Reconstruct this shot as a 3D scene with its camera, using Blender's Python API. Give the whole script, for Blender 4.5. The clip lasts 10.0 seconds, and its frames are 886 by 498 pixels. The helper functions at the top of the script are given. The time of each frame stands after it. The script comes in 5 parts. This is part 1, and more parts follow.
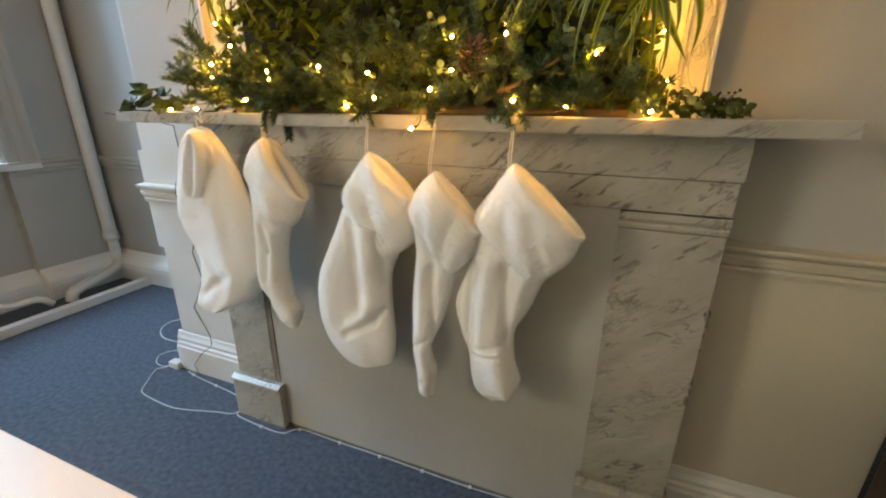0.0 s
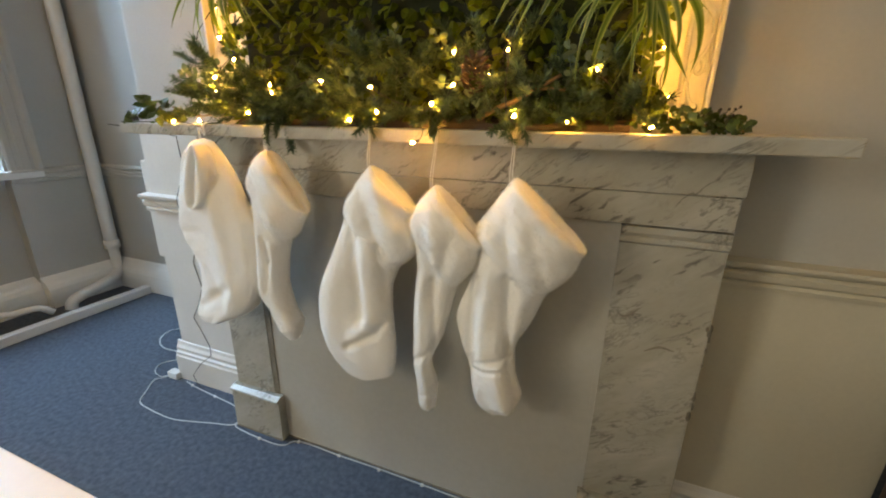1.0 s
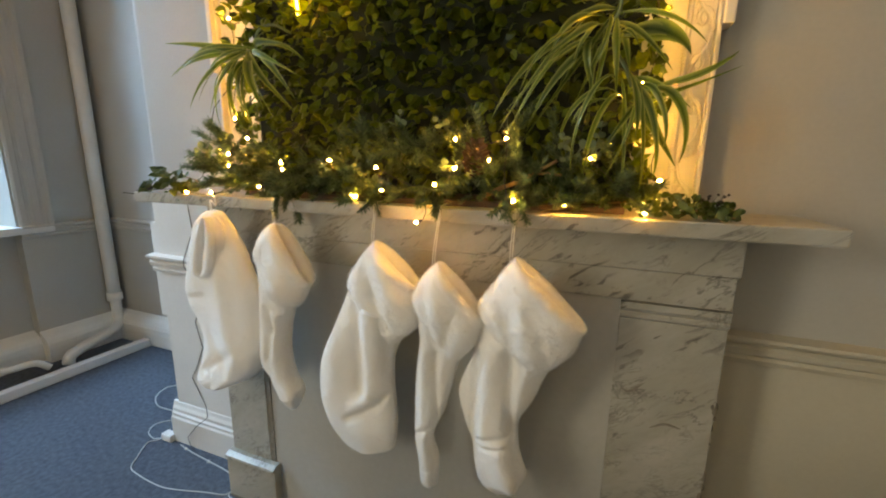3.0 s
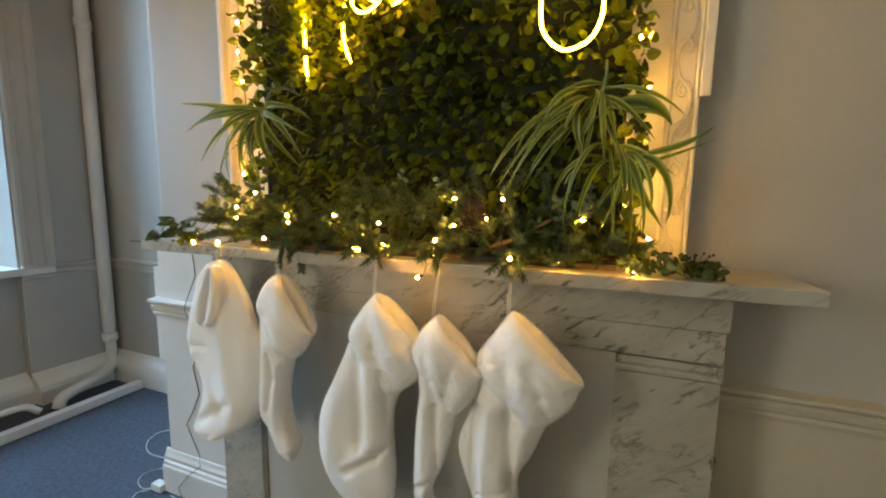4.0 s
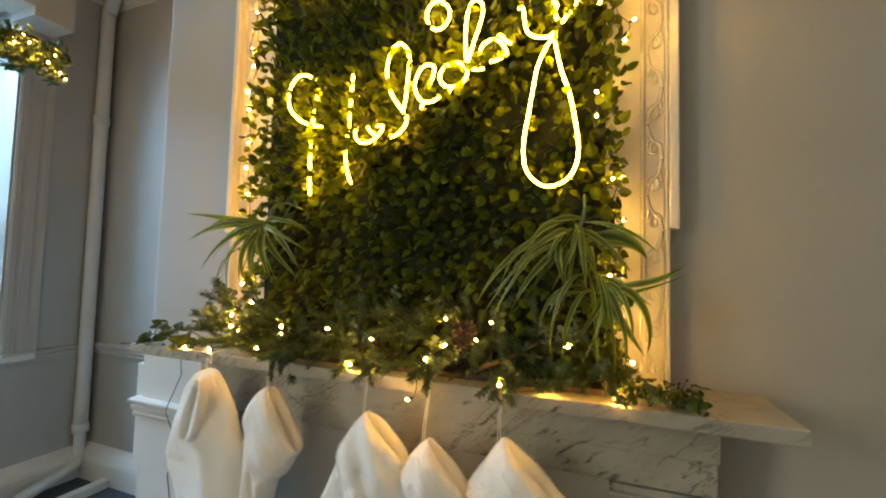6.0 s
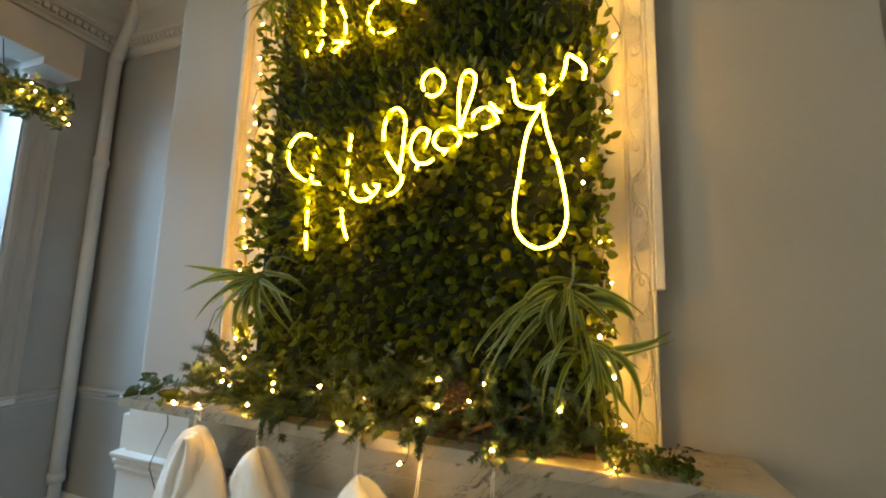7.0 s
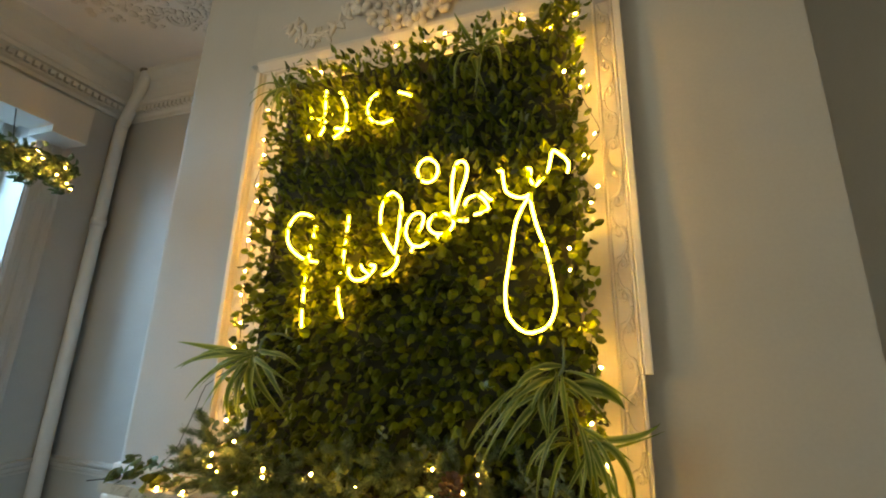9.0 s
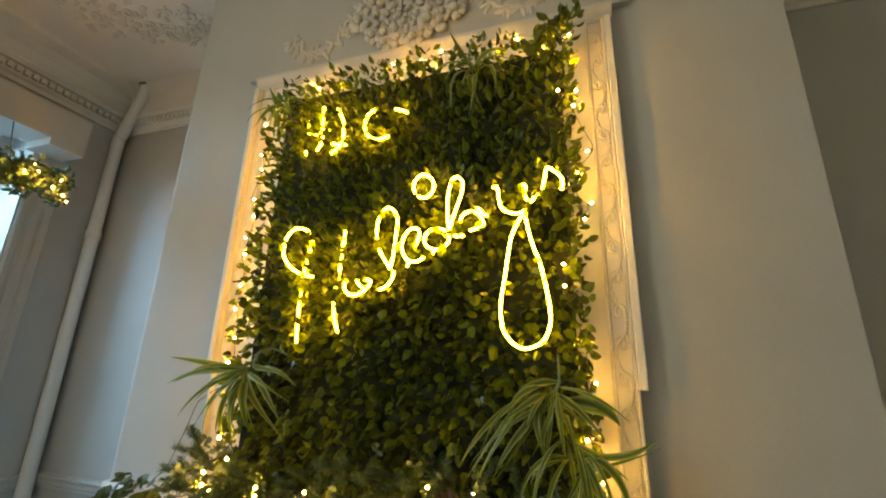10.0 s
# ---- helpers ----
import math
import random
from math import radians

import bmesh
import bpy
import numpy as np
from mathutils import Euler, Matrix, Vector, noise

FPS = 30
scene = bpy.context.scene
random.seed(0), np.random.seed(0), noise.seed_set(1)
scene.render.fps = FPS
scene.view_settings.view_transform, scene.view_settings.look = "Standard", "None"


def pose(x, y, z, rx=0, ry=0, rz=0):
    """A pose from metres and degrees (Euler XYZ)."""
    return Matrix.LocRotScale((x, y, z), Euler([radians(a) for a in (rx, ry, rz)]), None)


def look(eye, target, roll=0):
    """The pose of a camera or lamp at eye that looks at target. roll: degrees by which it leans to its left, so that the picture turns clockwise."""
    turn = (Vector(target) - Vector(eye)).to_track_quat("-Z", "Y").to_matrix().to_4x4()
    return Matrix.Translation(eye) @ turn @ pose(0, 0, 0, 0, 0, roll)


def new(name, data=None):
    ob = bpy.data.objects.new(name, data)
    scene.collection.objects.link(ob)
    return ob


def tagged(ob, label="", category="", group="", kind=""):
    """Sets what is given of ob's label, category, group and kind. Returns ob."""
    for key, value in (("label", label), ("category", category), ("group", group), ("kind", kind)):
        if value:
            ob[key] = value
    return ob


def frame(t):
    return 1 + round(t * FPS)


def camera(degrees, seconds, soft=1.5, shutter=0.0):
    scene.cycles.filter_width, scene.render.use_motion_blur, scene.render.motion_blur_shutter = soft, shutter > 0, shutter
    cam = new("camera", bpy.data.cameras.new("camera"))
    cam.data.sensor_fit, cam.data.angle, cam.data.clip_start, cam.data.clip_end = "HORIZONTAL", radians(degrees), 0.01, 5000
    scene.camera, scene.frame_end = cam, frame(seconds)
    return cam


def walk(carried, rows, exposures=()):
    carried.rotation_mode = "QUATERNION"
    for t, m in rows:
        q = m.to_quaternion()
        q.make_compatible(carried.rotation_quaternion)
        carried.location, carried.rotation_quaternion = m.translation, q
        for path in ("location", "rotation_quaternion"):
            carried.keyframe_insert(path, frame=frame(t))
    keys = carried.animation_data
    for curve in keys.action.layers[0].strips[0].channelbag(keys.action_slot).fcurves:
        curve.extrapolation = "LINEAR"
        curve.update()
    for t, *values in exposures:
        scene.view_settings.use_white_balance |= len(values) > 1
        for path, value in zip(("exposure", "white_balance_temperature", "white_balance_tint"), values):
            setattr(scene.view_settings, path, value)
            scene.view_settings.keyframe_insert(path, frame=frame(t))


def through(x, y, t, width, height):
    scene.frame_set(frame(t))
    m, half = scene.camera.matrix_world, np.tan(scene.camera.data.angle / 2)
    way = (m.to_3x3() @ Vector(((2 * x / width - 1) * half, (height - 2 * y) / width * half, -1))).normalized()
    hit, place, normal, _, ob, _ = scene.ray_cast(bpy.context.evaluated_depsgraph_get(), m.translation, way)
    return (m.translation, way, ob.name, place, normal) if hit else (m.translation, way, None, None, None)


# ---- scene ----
cam = camera(95.7, 10.0, soft=2.0)
PATH = [
    (0, (0.556, -1.164, 1.225), (-0.122, 0.605, 0.583), 0.6),
    (0.5, (0.555, -1.16, 1.23), (-0.128, 0.612, 0.601), 0.7),
    (1, (0.552, -1.16, 1.238), (-0.132, 0.619, 0.632), 0.8),
    (1.5, (0.548, -1.158, 1.249), (-0.142, 0.631, 0.679), 0.8),
    (2, (0.546, -1.155, 1.267), (-0.149, 0.646, 0.742), 0.9),
    (2.5, (0.545, -1.158, 1.291), (-0.154, 0.657, 0.822), 0.9),
    (3.8, (0.554, -1.178, 1.371), (-0.164, 0.667, 1.09), 0.7),
    (4, (0.552, -1.19, 1.38), (-0.157, 0.664, 1.137), 0.9),
    (4.5, (0.557, -1.198, 1.41), (-0.154, 0.665, 1.256), 1.0),
    (5, (0.561, -1.207, 1.445), (-0.143, 0.664, 1.376), 1.1),
    (5.5, (0.562, -1.215, 1.478), (-0.134, 0.66, 1.495), 1.3),
    (7, (0.574, -1.257, 1.587), (-0.079, 0.616, 1.842), 1.7),
    (7.5, (0.578, -1.274, 1.624), (-0.064, 0.592, 1.95), 1.7),
    (8, (0.579, -1.292, 1.654), (-0.052, 0.566, 2.041), 1.7),
    (8.5, (0.581, -1.31, 1.676), (-0.036, 0.543, 2.11), 1.6),
    (9, (0.586, -1.318, 1.69), (-0.023, 0.527, 2.165), 1.6),
    (9.5, (0.586, -1.325, 1.695), (-0.009, 0.514, 2.209), 1.6),
    (10, (0.591, -1.327, 1.699), (0.002, 0.509, 2.231), 1.6),
]
walk(cam, [(t, look(eye, target, roll)) for t, eye, target, roll in PATH],
     ((0.0, 0.22, 8700, 11), (2.0, 0.20, 8900, 11), (4.0, 0.02, 8200, 8), (6.0, -0.11, 8000, 5), (8.0, -0.18, 8300, 3), (10.0, -0.04, 8100, 1)))

# ---- world and light ----
world = bpy.data.worlds.new("world")
scene.world = world
world.use_nodes = True
sky = world.node_tree.nodes.new("ShaderNodeTexSky")
sky.sky_type, sky.sun_disc = "NISHITA", False
sky.sun_elevation, sky.sun_rotation = radians(18), radians(200)
world.node_tree.links.new(sky.outputs[0], world.node_tree.nodes["Background"].inputs[0])
world.node_tree.nodes["Background"].inputs[1].default_value = 0.08


def window_lamp(y, z, wide, high, watts, colour):
    """Daylight of a window in the left wall, standing just outside the glass."""
    data = bpy.data.lights.new("window_light", "AREA")
    data.shape, data.size, data.size_y, data.energy, data.color = "RECTANGLE", wide, high, watts, colour
    lamp = new("window_light", data)
    lamp.matrix_world = look((-3.45, y, z), (0, y, z))
    return lamp


window_lamp(-0.65, 2.0, 1.6, 2.4, 6, (0.30, 0.56, 1.0))
high = window_lamp(-0.9, 3.4, 1.6, 1.2, 215, (0.30, 0.58, 1.0))          # the sky above the near window
high.matrix_world = look((-4.3, -0.9, 3.5), (-1.6, 0.4, 0.3))
far = window_lamp(-3.9, 2.0, 1.5, 2.1, 127, (0.91, 0.94, 0.91))       # daylight of the farther window
far.location.x = -3.2

# ---- materials ----
def nodes_of(name):
    m = bpy.data.materials.new(name)
    m.use_nodes = True
    n = m.node_tree.nodes
    return m, n, m.node_tree.links, n["Principled BSDF"]


def surf(name, dark, light, scale=6.0, fine=120.0, rough=0.6, bump=0.15, metal=0.0, sheen=0.0, spread=0.5, per=""):
    """A painted or natural surface: broad and fine variation of colour, roughness and relief, in metres."""
    m, n, links, shader = nodes_of(name)
    at = n.new("ShaderNodeTexCoord")
    broad, small = n.new("ShaderNodeTexNoise"), n.new("ShaderNodeTexNoise")
    broad.inputs["Scale"].default_value, broad.inputs["Detail"].default_value = scale, 5
    small.inputs["Scale"].default_value, small.inputs["Detail"].default_value = fine, 3
    for tex in (broad, small):
        links.new(at.outputs["Object"], tex.inputs["Vector"])
    ramp = n.new("ShaderNodeValToRGB")
    ramp.color_ramp.elements[0].position, ramp.color_ramp.elements[1].position = 0.5 - spread / 2, 0.5 + spread / 2
    ramp.color_ramp.elements[0].color, ramp.color_ramp.elements[1].color = (*dark, 1), (*light, 1)
    mixed = n.new("ShaderNodeMath")
    mixed.operation = "MULTIPLY_ADD"
    mixed.inputs[1].default_value = 0.35
    half = n.new("ShaderNodeMath")
    half.operation = "MULTIPLY"
    half.inputs[1].default_value = 0.65
    links.new(broad.outputs["Fac"], half.inputs[0])
    links.new(small.outputs["Fac"], mixed.inputs[0])
    links.new(half.outputs[0], mixed.inputs[2])
    source = mixed.outputs[0]
    if per:
        info = n.new("ShaderNodeObjectInfo") if per == "object" else n.new("ShaderNodeNewGeometry")
        add = n.new("ShaderNodeMath")
        add.operation = "MULTIPLY_ADD"
        add.inputs[1].default_value = 0.5
        links.new(info.outputs["Random" if per == "object" else "Random Per Island"], add.inputs[0])
        less = n.new("ShaderNodeMath")
        less.operation = "MULTIPLY_ADD"
        less.inputs[1].default_value, less.inputs[2].default_value = 0.6, -0.05
        links.new(source, less.inputs[0])
        links.new(less.outputs[0], add.inputs[2])
        source = add.outputs[0]
    links.new(source, ramp.inputs[0])
    links.new(ramp.outputs[0], shader.inputs["Base Color"])
    relief = n.new("ShaderNodeBump")
    relief.inputs["Strength"].default_value, relief.inputs["Distance"].default_value = bump, 0.004
    links.new(small.outputs["Fac"], relief.inputs["Height"])
    links.new(relief.outputs[0], shader.inputs["Normal"])
    shader.inputs["Roughness"].default_value, shader.inputs["Metallic"].default_value = rough, metal
    if sheen:
        shader.inputs["Sheen Weight"].default_value = sheen
        shader.inputs["Sheen Roughness"].default_value = 0.5
    return m


def glow(name, colour, strength):
    m, n, links, shader = nodes_of(name)
    shader.inputs["Base Color"].default_value = (*colour, 1)
    shader.inputs["Emission Color"].default_value = (*colour, 1)
    shader.inputs["Emission Strength"].default_value = strength
    return m


def marble(name):
    """White marble: broken grey veins that slant upwards, dark flecks along them, clouds and a little yellowing."""
    m, n, links, shader = nodes_of(name)
    at = n.new("ShaderNodeTexCoord")
    slant, turn = n.new("ShaderNodeMapping"), n.new("ShaderNodeMapping")
    slant.inputs["Rotation"].default_value = (0.0, 0.62, 0.3)
    turn.inputs["Scale"].default_value = (0.7, 1.2, 2.3)
    links.new(at.outputs["Object"], slant.inputs[0])
    links.new(slant.outputs[0], turn.inputs[0])

    def tex(scale, detail, rough, bent, source):
        t = n.new("ShaderNodeTexNoise")
        t.inputs["Scale"].default_value, t.inputs["Detail"].default_value = scale, detail
        t.inputs["Roughness"].default_value, t.inputs["Distortion"].default_value = rough, bent
        links.new(source, t.inputs["Vector"])
        return t.outputs["Fac"]

    def ranged(value, lo, hi, a, b):
        r = n.new("ShaderNodeMapRange")
        for key, v in (("From Min", lo), ("From Max", hi), ("To Min", a), ("To Max", b)):
            r.inputs[key].default_value = v
        links.new(value, r.inputs["Value"])
        return r.outputs[0]

    def calc(kind, a, b):
        c = n.new("ShaderNodeMath")
        c.operation = kind
        for k, v in enumerate((a, b)):
            if isinstance(v, float):
                c.inputs[k].default_value = v
            else:
                links.new(v, c.inputs[k])
        return c.outputs[0]

    dark = None
    for scale, thin, depth, where, lo, hi in ((4.5, 0.020, 0.8, 5.0, 0.47, 0.62), (10.0, 0.026, 0.65, 7.0, 0.49, 0.63), (24.0, 0.05, 0.16, 9.0, 0.48, 0.64)):
        line = calc("ABSOLUTE", calc("SUBTRACT", tex(scale, 7, 0.62, 0.55, turn.outputs[0]), 0.5), 0.0)
        vein = calc("MULTIPLY", ranged(line, 0.0, thin, depth, 0.0), ranged(tex(where, 4, 0.6, 0.2, slant.outputs[0]), lo, hi, 0.0, 1.0))
        dark = vein if dark is None else calc("MAXIMUM", dark, vein)
    fleck = calc("MULTIPLY", ranged(tex(16.0, 6, 0.65, 0.6, turn.outputs[0]), 0.57, 0.63, 0.0, 0.8), ranged(tex(4.2, 3, 0.5, 0.0, slant.outputs[0]), 0.53, 0.62, 0.0, 1.0))
    dark = calc("MAXIMUM", dark, fleck)
    ramp = n.new("ShaderNodeValToRGB")
    ramp.color_ramp.elements[0].color, ramp.color_ramp.elements[1].color = (0.46, 0.44, 0.385, 1), (0.082, 0.077, 0.066, 1)
    links.new(dark, ramp.inputs[0])
    tone = n.new("ShaderNodeMix")
    tone.data_type, tone.blend_type = "RGBA", "MULTIPLY"
    tone.inputs["Factor"].default_value = 1.0
    links.new(ramp.outputs[0], tone.inputs["A"])
    cloud = n.new("ShaderNodeValToRGB")
    cloud.color_ramp.elements[0].position, cloud.color_ramp.elements[1].position = 0.3, 0.7
    cloud.color_ramp.elements[0].color, cloud.color_ramp.elements[1].color = (0.70, 0.69, 0.64, 1), (1.0, 1.0, 1.0, 1)
    links.new(tex(5.0, 5, 0.6, 0.3, turn.outputs[0]), cloud.inputs[0])
    links.new(cloud.outputs[0], tone.inputs["B"])
    links.new(tone.outputs["Result"], shader.inputs["Base Color"])
    shader.inputs["Roughness"].default_value = 0.36
    relief = n.new("ShaderNodeBump")
    relief.inputs["Strength"].default_value, relief.inputs["Distance"].default_value = 0.12, 0.002
    links.new(tex(60.0, 3, 0.5, 0.0, at.outputs["Object"]), relief.inputs["Height"])
    links.new(relief.outputs[0], shader.inputs["Normal"])
    return m


def leafy(name, dark, light, per, rough=0.48, through=0.3, pass_on=1.0):
    """pass_on: how much brighter the light is that comes through the leaf than the light that it throws back."""
    m = surf(name, dark, light, 25, 160, rough, 0.2, per=per, spread=0.6)
    n, links = m.node_tree.nodes, m.node_tree.links
    shader, out = n["Principled BSDF"], n["Material Output"]
    shader.inputs["Specular IOR Level"].default_value = 0.3
    back, mix = n.new("ShaderNodeBsdfTranslucent"), n.new("ShaderNodeMixShader")
    gain = n.new("ShaderNodeMix")
    gain.data_type, gain.blend_type = "RGBA", "MULTIPLY"
    gain.inputs["Factor"].default_value = 1.0
    gain.inputs["B"].default_value = (pass_on, pass_on, pass_on, 1)
    links.new(shader.inputs["Base Color"].links[0].from_socket, gain.inputs["A"])
    links.new(gain.outputs["Result"], back.inputs["Color"])
    mix.inputs[0].default_value = through
    links.new(shader.outputs[0], mix.inputs[1])
    links.new(back.outputs[0], mix.inputs[2])
    links.new(mix.outputs[0], out.inputs["Surface"])
    return m


WALL = surf("wall_paint", (0.39, 0.387, 0.362), (0.455, 0.452, 0.425), 2.5, 90, 0.62, 0.08)
WALL_WHITE = surf("panel_paint", (0.48, 0.46, 0.42), (0.55, 0.53, 0.48), 3, 70, 0.5, 0.1)
GLOSS = surf("gloss_paint", (0.66, 0.66, 0.64), (0.75, 0.75, 0.73), 5, 60, 0.32, 0.06)
PLASTER = surf("plaster_paint", (0.62, 0.60, 0.55), (0.72, 0.69, 0.63), 5, 80, 0.6, 0.12)
CEILING = surf("ceiling_paint", (0.74, 0.71, 0.67), (0.81, 0.78, 0.74), 4, 70, 0.75, 0.1)
INFILL = surf("infill_board", (0.41, 0.40, 0.36), (0.49, 0.48, 0.44), 2.2, 50, 0.55, 0.08)
# wall paint made lighter and creamier: the right side's warm light in its colour
WARM_LIT = surf("warm_lit_paint", (0.50, 0.465, 0.37), (0.58, 0.54, 0.435), 2.5, 90, 0.55, 0.08)
MARBLE = marble("veined_marble")
# dark brown for dirt and chipped marble, and for shade painted in gaps
GRIME_SHADE = surf("stained_shaded_marble", (0.10, 0.085, 0.06), (0.30, 0.27, 0.22), 12, 90, 0.6, 0.3)
CARPET = surf("blue_carpet", (0.020, 0.029, 0.046), (0.115, 0.145, 0.19), 50, 260, 0.95, 1.0, spread=0.55)
PLUSH = surf("white_plush", (0.86, 0.85, 0.82), (0.90, 0.89, 0.865), 10, 90, 0.95, 0.25, sheen=0.5)
FUR = leafy("plush_fibre", (0.92, 0.91, 0.89), (0.97, 0.96, 0.94), "", 0.9, 0.5)
CORD = surf("white_cord", (0.6, 0.6, 0.56), (0.75, 0.75, 0.7), 30, 300, 0.8, 0.3)
CABLE = surf("pale_cable", (0.45, 0.47, 0.48), (0.6, 0.62, 0.63), 30, 200, 0.5, 0.1)
WIRE = surf("dark_wire", (0.015, 0.014, 0.012), (0.04, 0.035, 0.03), 30, 200, 0.5, 0.1)
LEAF = leafy("box_leaf", (0.006, 0.015, 0.003), (0.135, 0.182, 0.015), "island", 0.32, 0.35, 2.0)
LEAF_ONE = leafy("box_leaf_single", (0.006, 0.015, 0.003), (0.140, 0.187, 0.016), "object", 0.34, 0.35, 2.0)
# almost black, so that shade in the gaps between leaves is in the colour
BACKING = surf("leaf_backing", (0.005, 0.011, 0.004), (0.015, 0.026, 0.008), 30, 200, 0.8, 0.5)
NEEDLE = leafy("pine_needle", (0.014, 0.036, 0.018), (0.12, 0.18, 0.085), "island", 0.5, 0.15)
EUCALYPTUS = leafy("eucalyptus_leaf", (0.08, 0.13, 0.08), (0.20, 0.26, 0.17), "island", 0.6, 0.2)
IVY = leafy("ivy_leaf", (0.016, 0.036, 0.008), (0.085, 0.125, 0.025), "island", 0.35, 0.15)
TWIG = surf("twig_bark", (0.13, 0.075, 0.035), (0.32, 0.20, 0.10), 40, 200, 0.8, 0.5)
CONE = surf("cone_scale", (0.016, 0.009, 0.006), (0.06, 0.032, 0.018), 60, 200, 0.7, 0.4, per="island")
TRAY = surf("tray_wood", (0.02, 0.011, 0.007), (0.05, 0.028, 0.016), 12, 90, 0.6, 0.3)
DARK_WOOD = surf("dark_wood", (0.015, 0.008, 0.005), (0.05, 0.025, 0.015), 8, 80, 0.4, 0.2)
DESK = surf("desk_laminate", (0.70, 0.73, 0.79), (0.78, 0.81, 0.86), 6, 100, 0.3, 0.04)
BULB = glow("warm_bulb", (1.0, 0.50, 0.10), 1300.0)
SKYLIGHT = glow("sky_glow", (0.42, 0.66, 1.0), 0.48)
NEON = glow("neon_tube", (1.0, 0.55, 0.036), 84.0)
JACKET = surf("tube_jacket", (0.45, 0.43, 0.38), (0.55, 0.53, 0.48), 30, 200, 0.5, 0.1)


def blade_green(name):
    """Spider plant leaf: green with pale cream margins along the blade."""
    m = leafy(name, (0.012, 0.034, 0.005), (0.058, 0.108, 0.012), "object", 0.28, 0.4, 2.0)
    n, links = m.node_tree.nodes, m.node_tree.links
    shader = n["Principled BSDF"]
    base = shader.inputs["Base Color"].links[0].from_socket
    edge = n.new("ShaderNodeAttribute")
    edge.attribute_name = "margin"
    mix = n.new("ShaderNodeMix")
    mix.data_type = "RGBA"
    links.new(edge.outputs["Fac"], mix.inputs["Factor"])
    links.new(base, mix.inputs["A"])
    mix.inputs["B"].default_value = (0.44, 0.49, 0.15, 1)
    links.new(mix.outputs["Result"], shader.inputs["Base Color"])
    return m


BLADE = blade_green("striped_blade")
GLASS = bpy.data.materials.new("window_glass")
GLASS.use_nodes = True
_g = GLASS.node_tree.nodes["Principled BSDF"]
_g.inputs["Transmission Weight"].default_value, _g.inputs["Roughness"].default_value, _g.inputs["IOR"].default_value = 1.0, 0.02, 1.05

# ---- building helpers ----
def finish(ob, bm, material, smooth=False):
    mesh = bpy.data.meshes.new(ob if isinstance(ob, str) else ob.name)
    bmesh.ops.recalc_face_normals(bm, faces=bm.faces)
    bm.to_mesh(mesh)
    bm.free()
    mesh.materials.append(material)
    if smooth:
        mesh.shade_smooth()
    return mesh


def part(name, bm, material, parent, label="", smooth=False):
    """Links a bmesh as one mesh under a thing or under a part."""
    ob = new(name, finish(name, bm, material, smooth))
    ob.parent = parent
    if label:
        tagged(ob, label)
    return ob


def setting(name, bm, material, label, category, smooth=False):
    """A piece of the setting."""
    return tagged(new(name, finish(name, bm, material, smooth)), label, category, kind="structure")


def whole(name, bm, material, label, category, smooth=False, group="", kind=""):
    return tagged(new(name, finish(name, bm, material, smooth)), label, category, group, kind)


def thing(name, label, category, place=(0, 0, 0), group=""):
    ob = new(name)
    ob.empty_display_size = 0.05
    ob.location = place
    return tagged(ob, label, category, group)


def boxes(*spans, bevel=0.0, segments=2):
    """Blocks given by x0, x1, y0, y1, z0, z1."""
    bm = bmesh.new()
    for x0, x1, y0, y1, z0, z1 in spans:
        made = bmesh.ops.create_cube(bm, size=1.0)["verts"]
        for v in made:
            v.co = Vector(((x0 + x1) / 2 + v.co.x * (x1 - x0), (y0 + y1) / 2 + v.co.y * (y1 - y0), (z0 + z1) / 2 + v.co.z * (z1 - z0)))
    if bevel:
        bmesh.ops.bevel(bm, geom=list(bm.edges), offset=bevel, segments=segments, affect="EDGES", profile=0.6)
    return bm


def moulding(profile, start, end, out, up=(0, 0, 1), bm=None):
    """A profile of (out, up) pairs carried from start to end, closed at both ends."""
    bm = bm or bmesh.new()
    a, b, out, up = Vector(start), Vector(end), Vector(out), Vector(up)
    rings = [[bm.verts.new(p + out * u + up * v) for u, v in profile] for p in (a, b)]
    count = len(profile)
    for i in range(count):
        bm.faces.new((rings[0][i], rings[0][(i + 1) % count], rings[1][(i + 1) % count], rings[1][i]))
    bm.faces.new(rings[0])
    bm.faces.new(list(reversed(rings[1])))
    return bm


def curve_points(points, steps):
    """Catmull-Rom through the points."""
    pts = [Vector(p) for p in points]
    pts = [2 * pts[0] - pts[1], *pts, 2 * pts[-1] - pts[-2]]
    out = []
    for i in range(1, len(pts) - 2):
        p0, p1, p2, p3 = pts[i - 1:i + 3]
        for k in range(steps):
            t = k / steps
            out.append(0.5 * (2 * p1 + (p2 - p0) * t + (2 * p0 - 5 * p1 + 4 * p2 - p3) * t * t + (3 * p1 - p0 - 3 * p2 + p3) * t ** 3))
    out.append(pts[-2].copy())
    return out


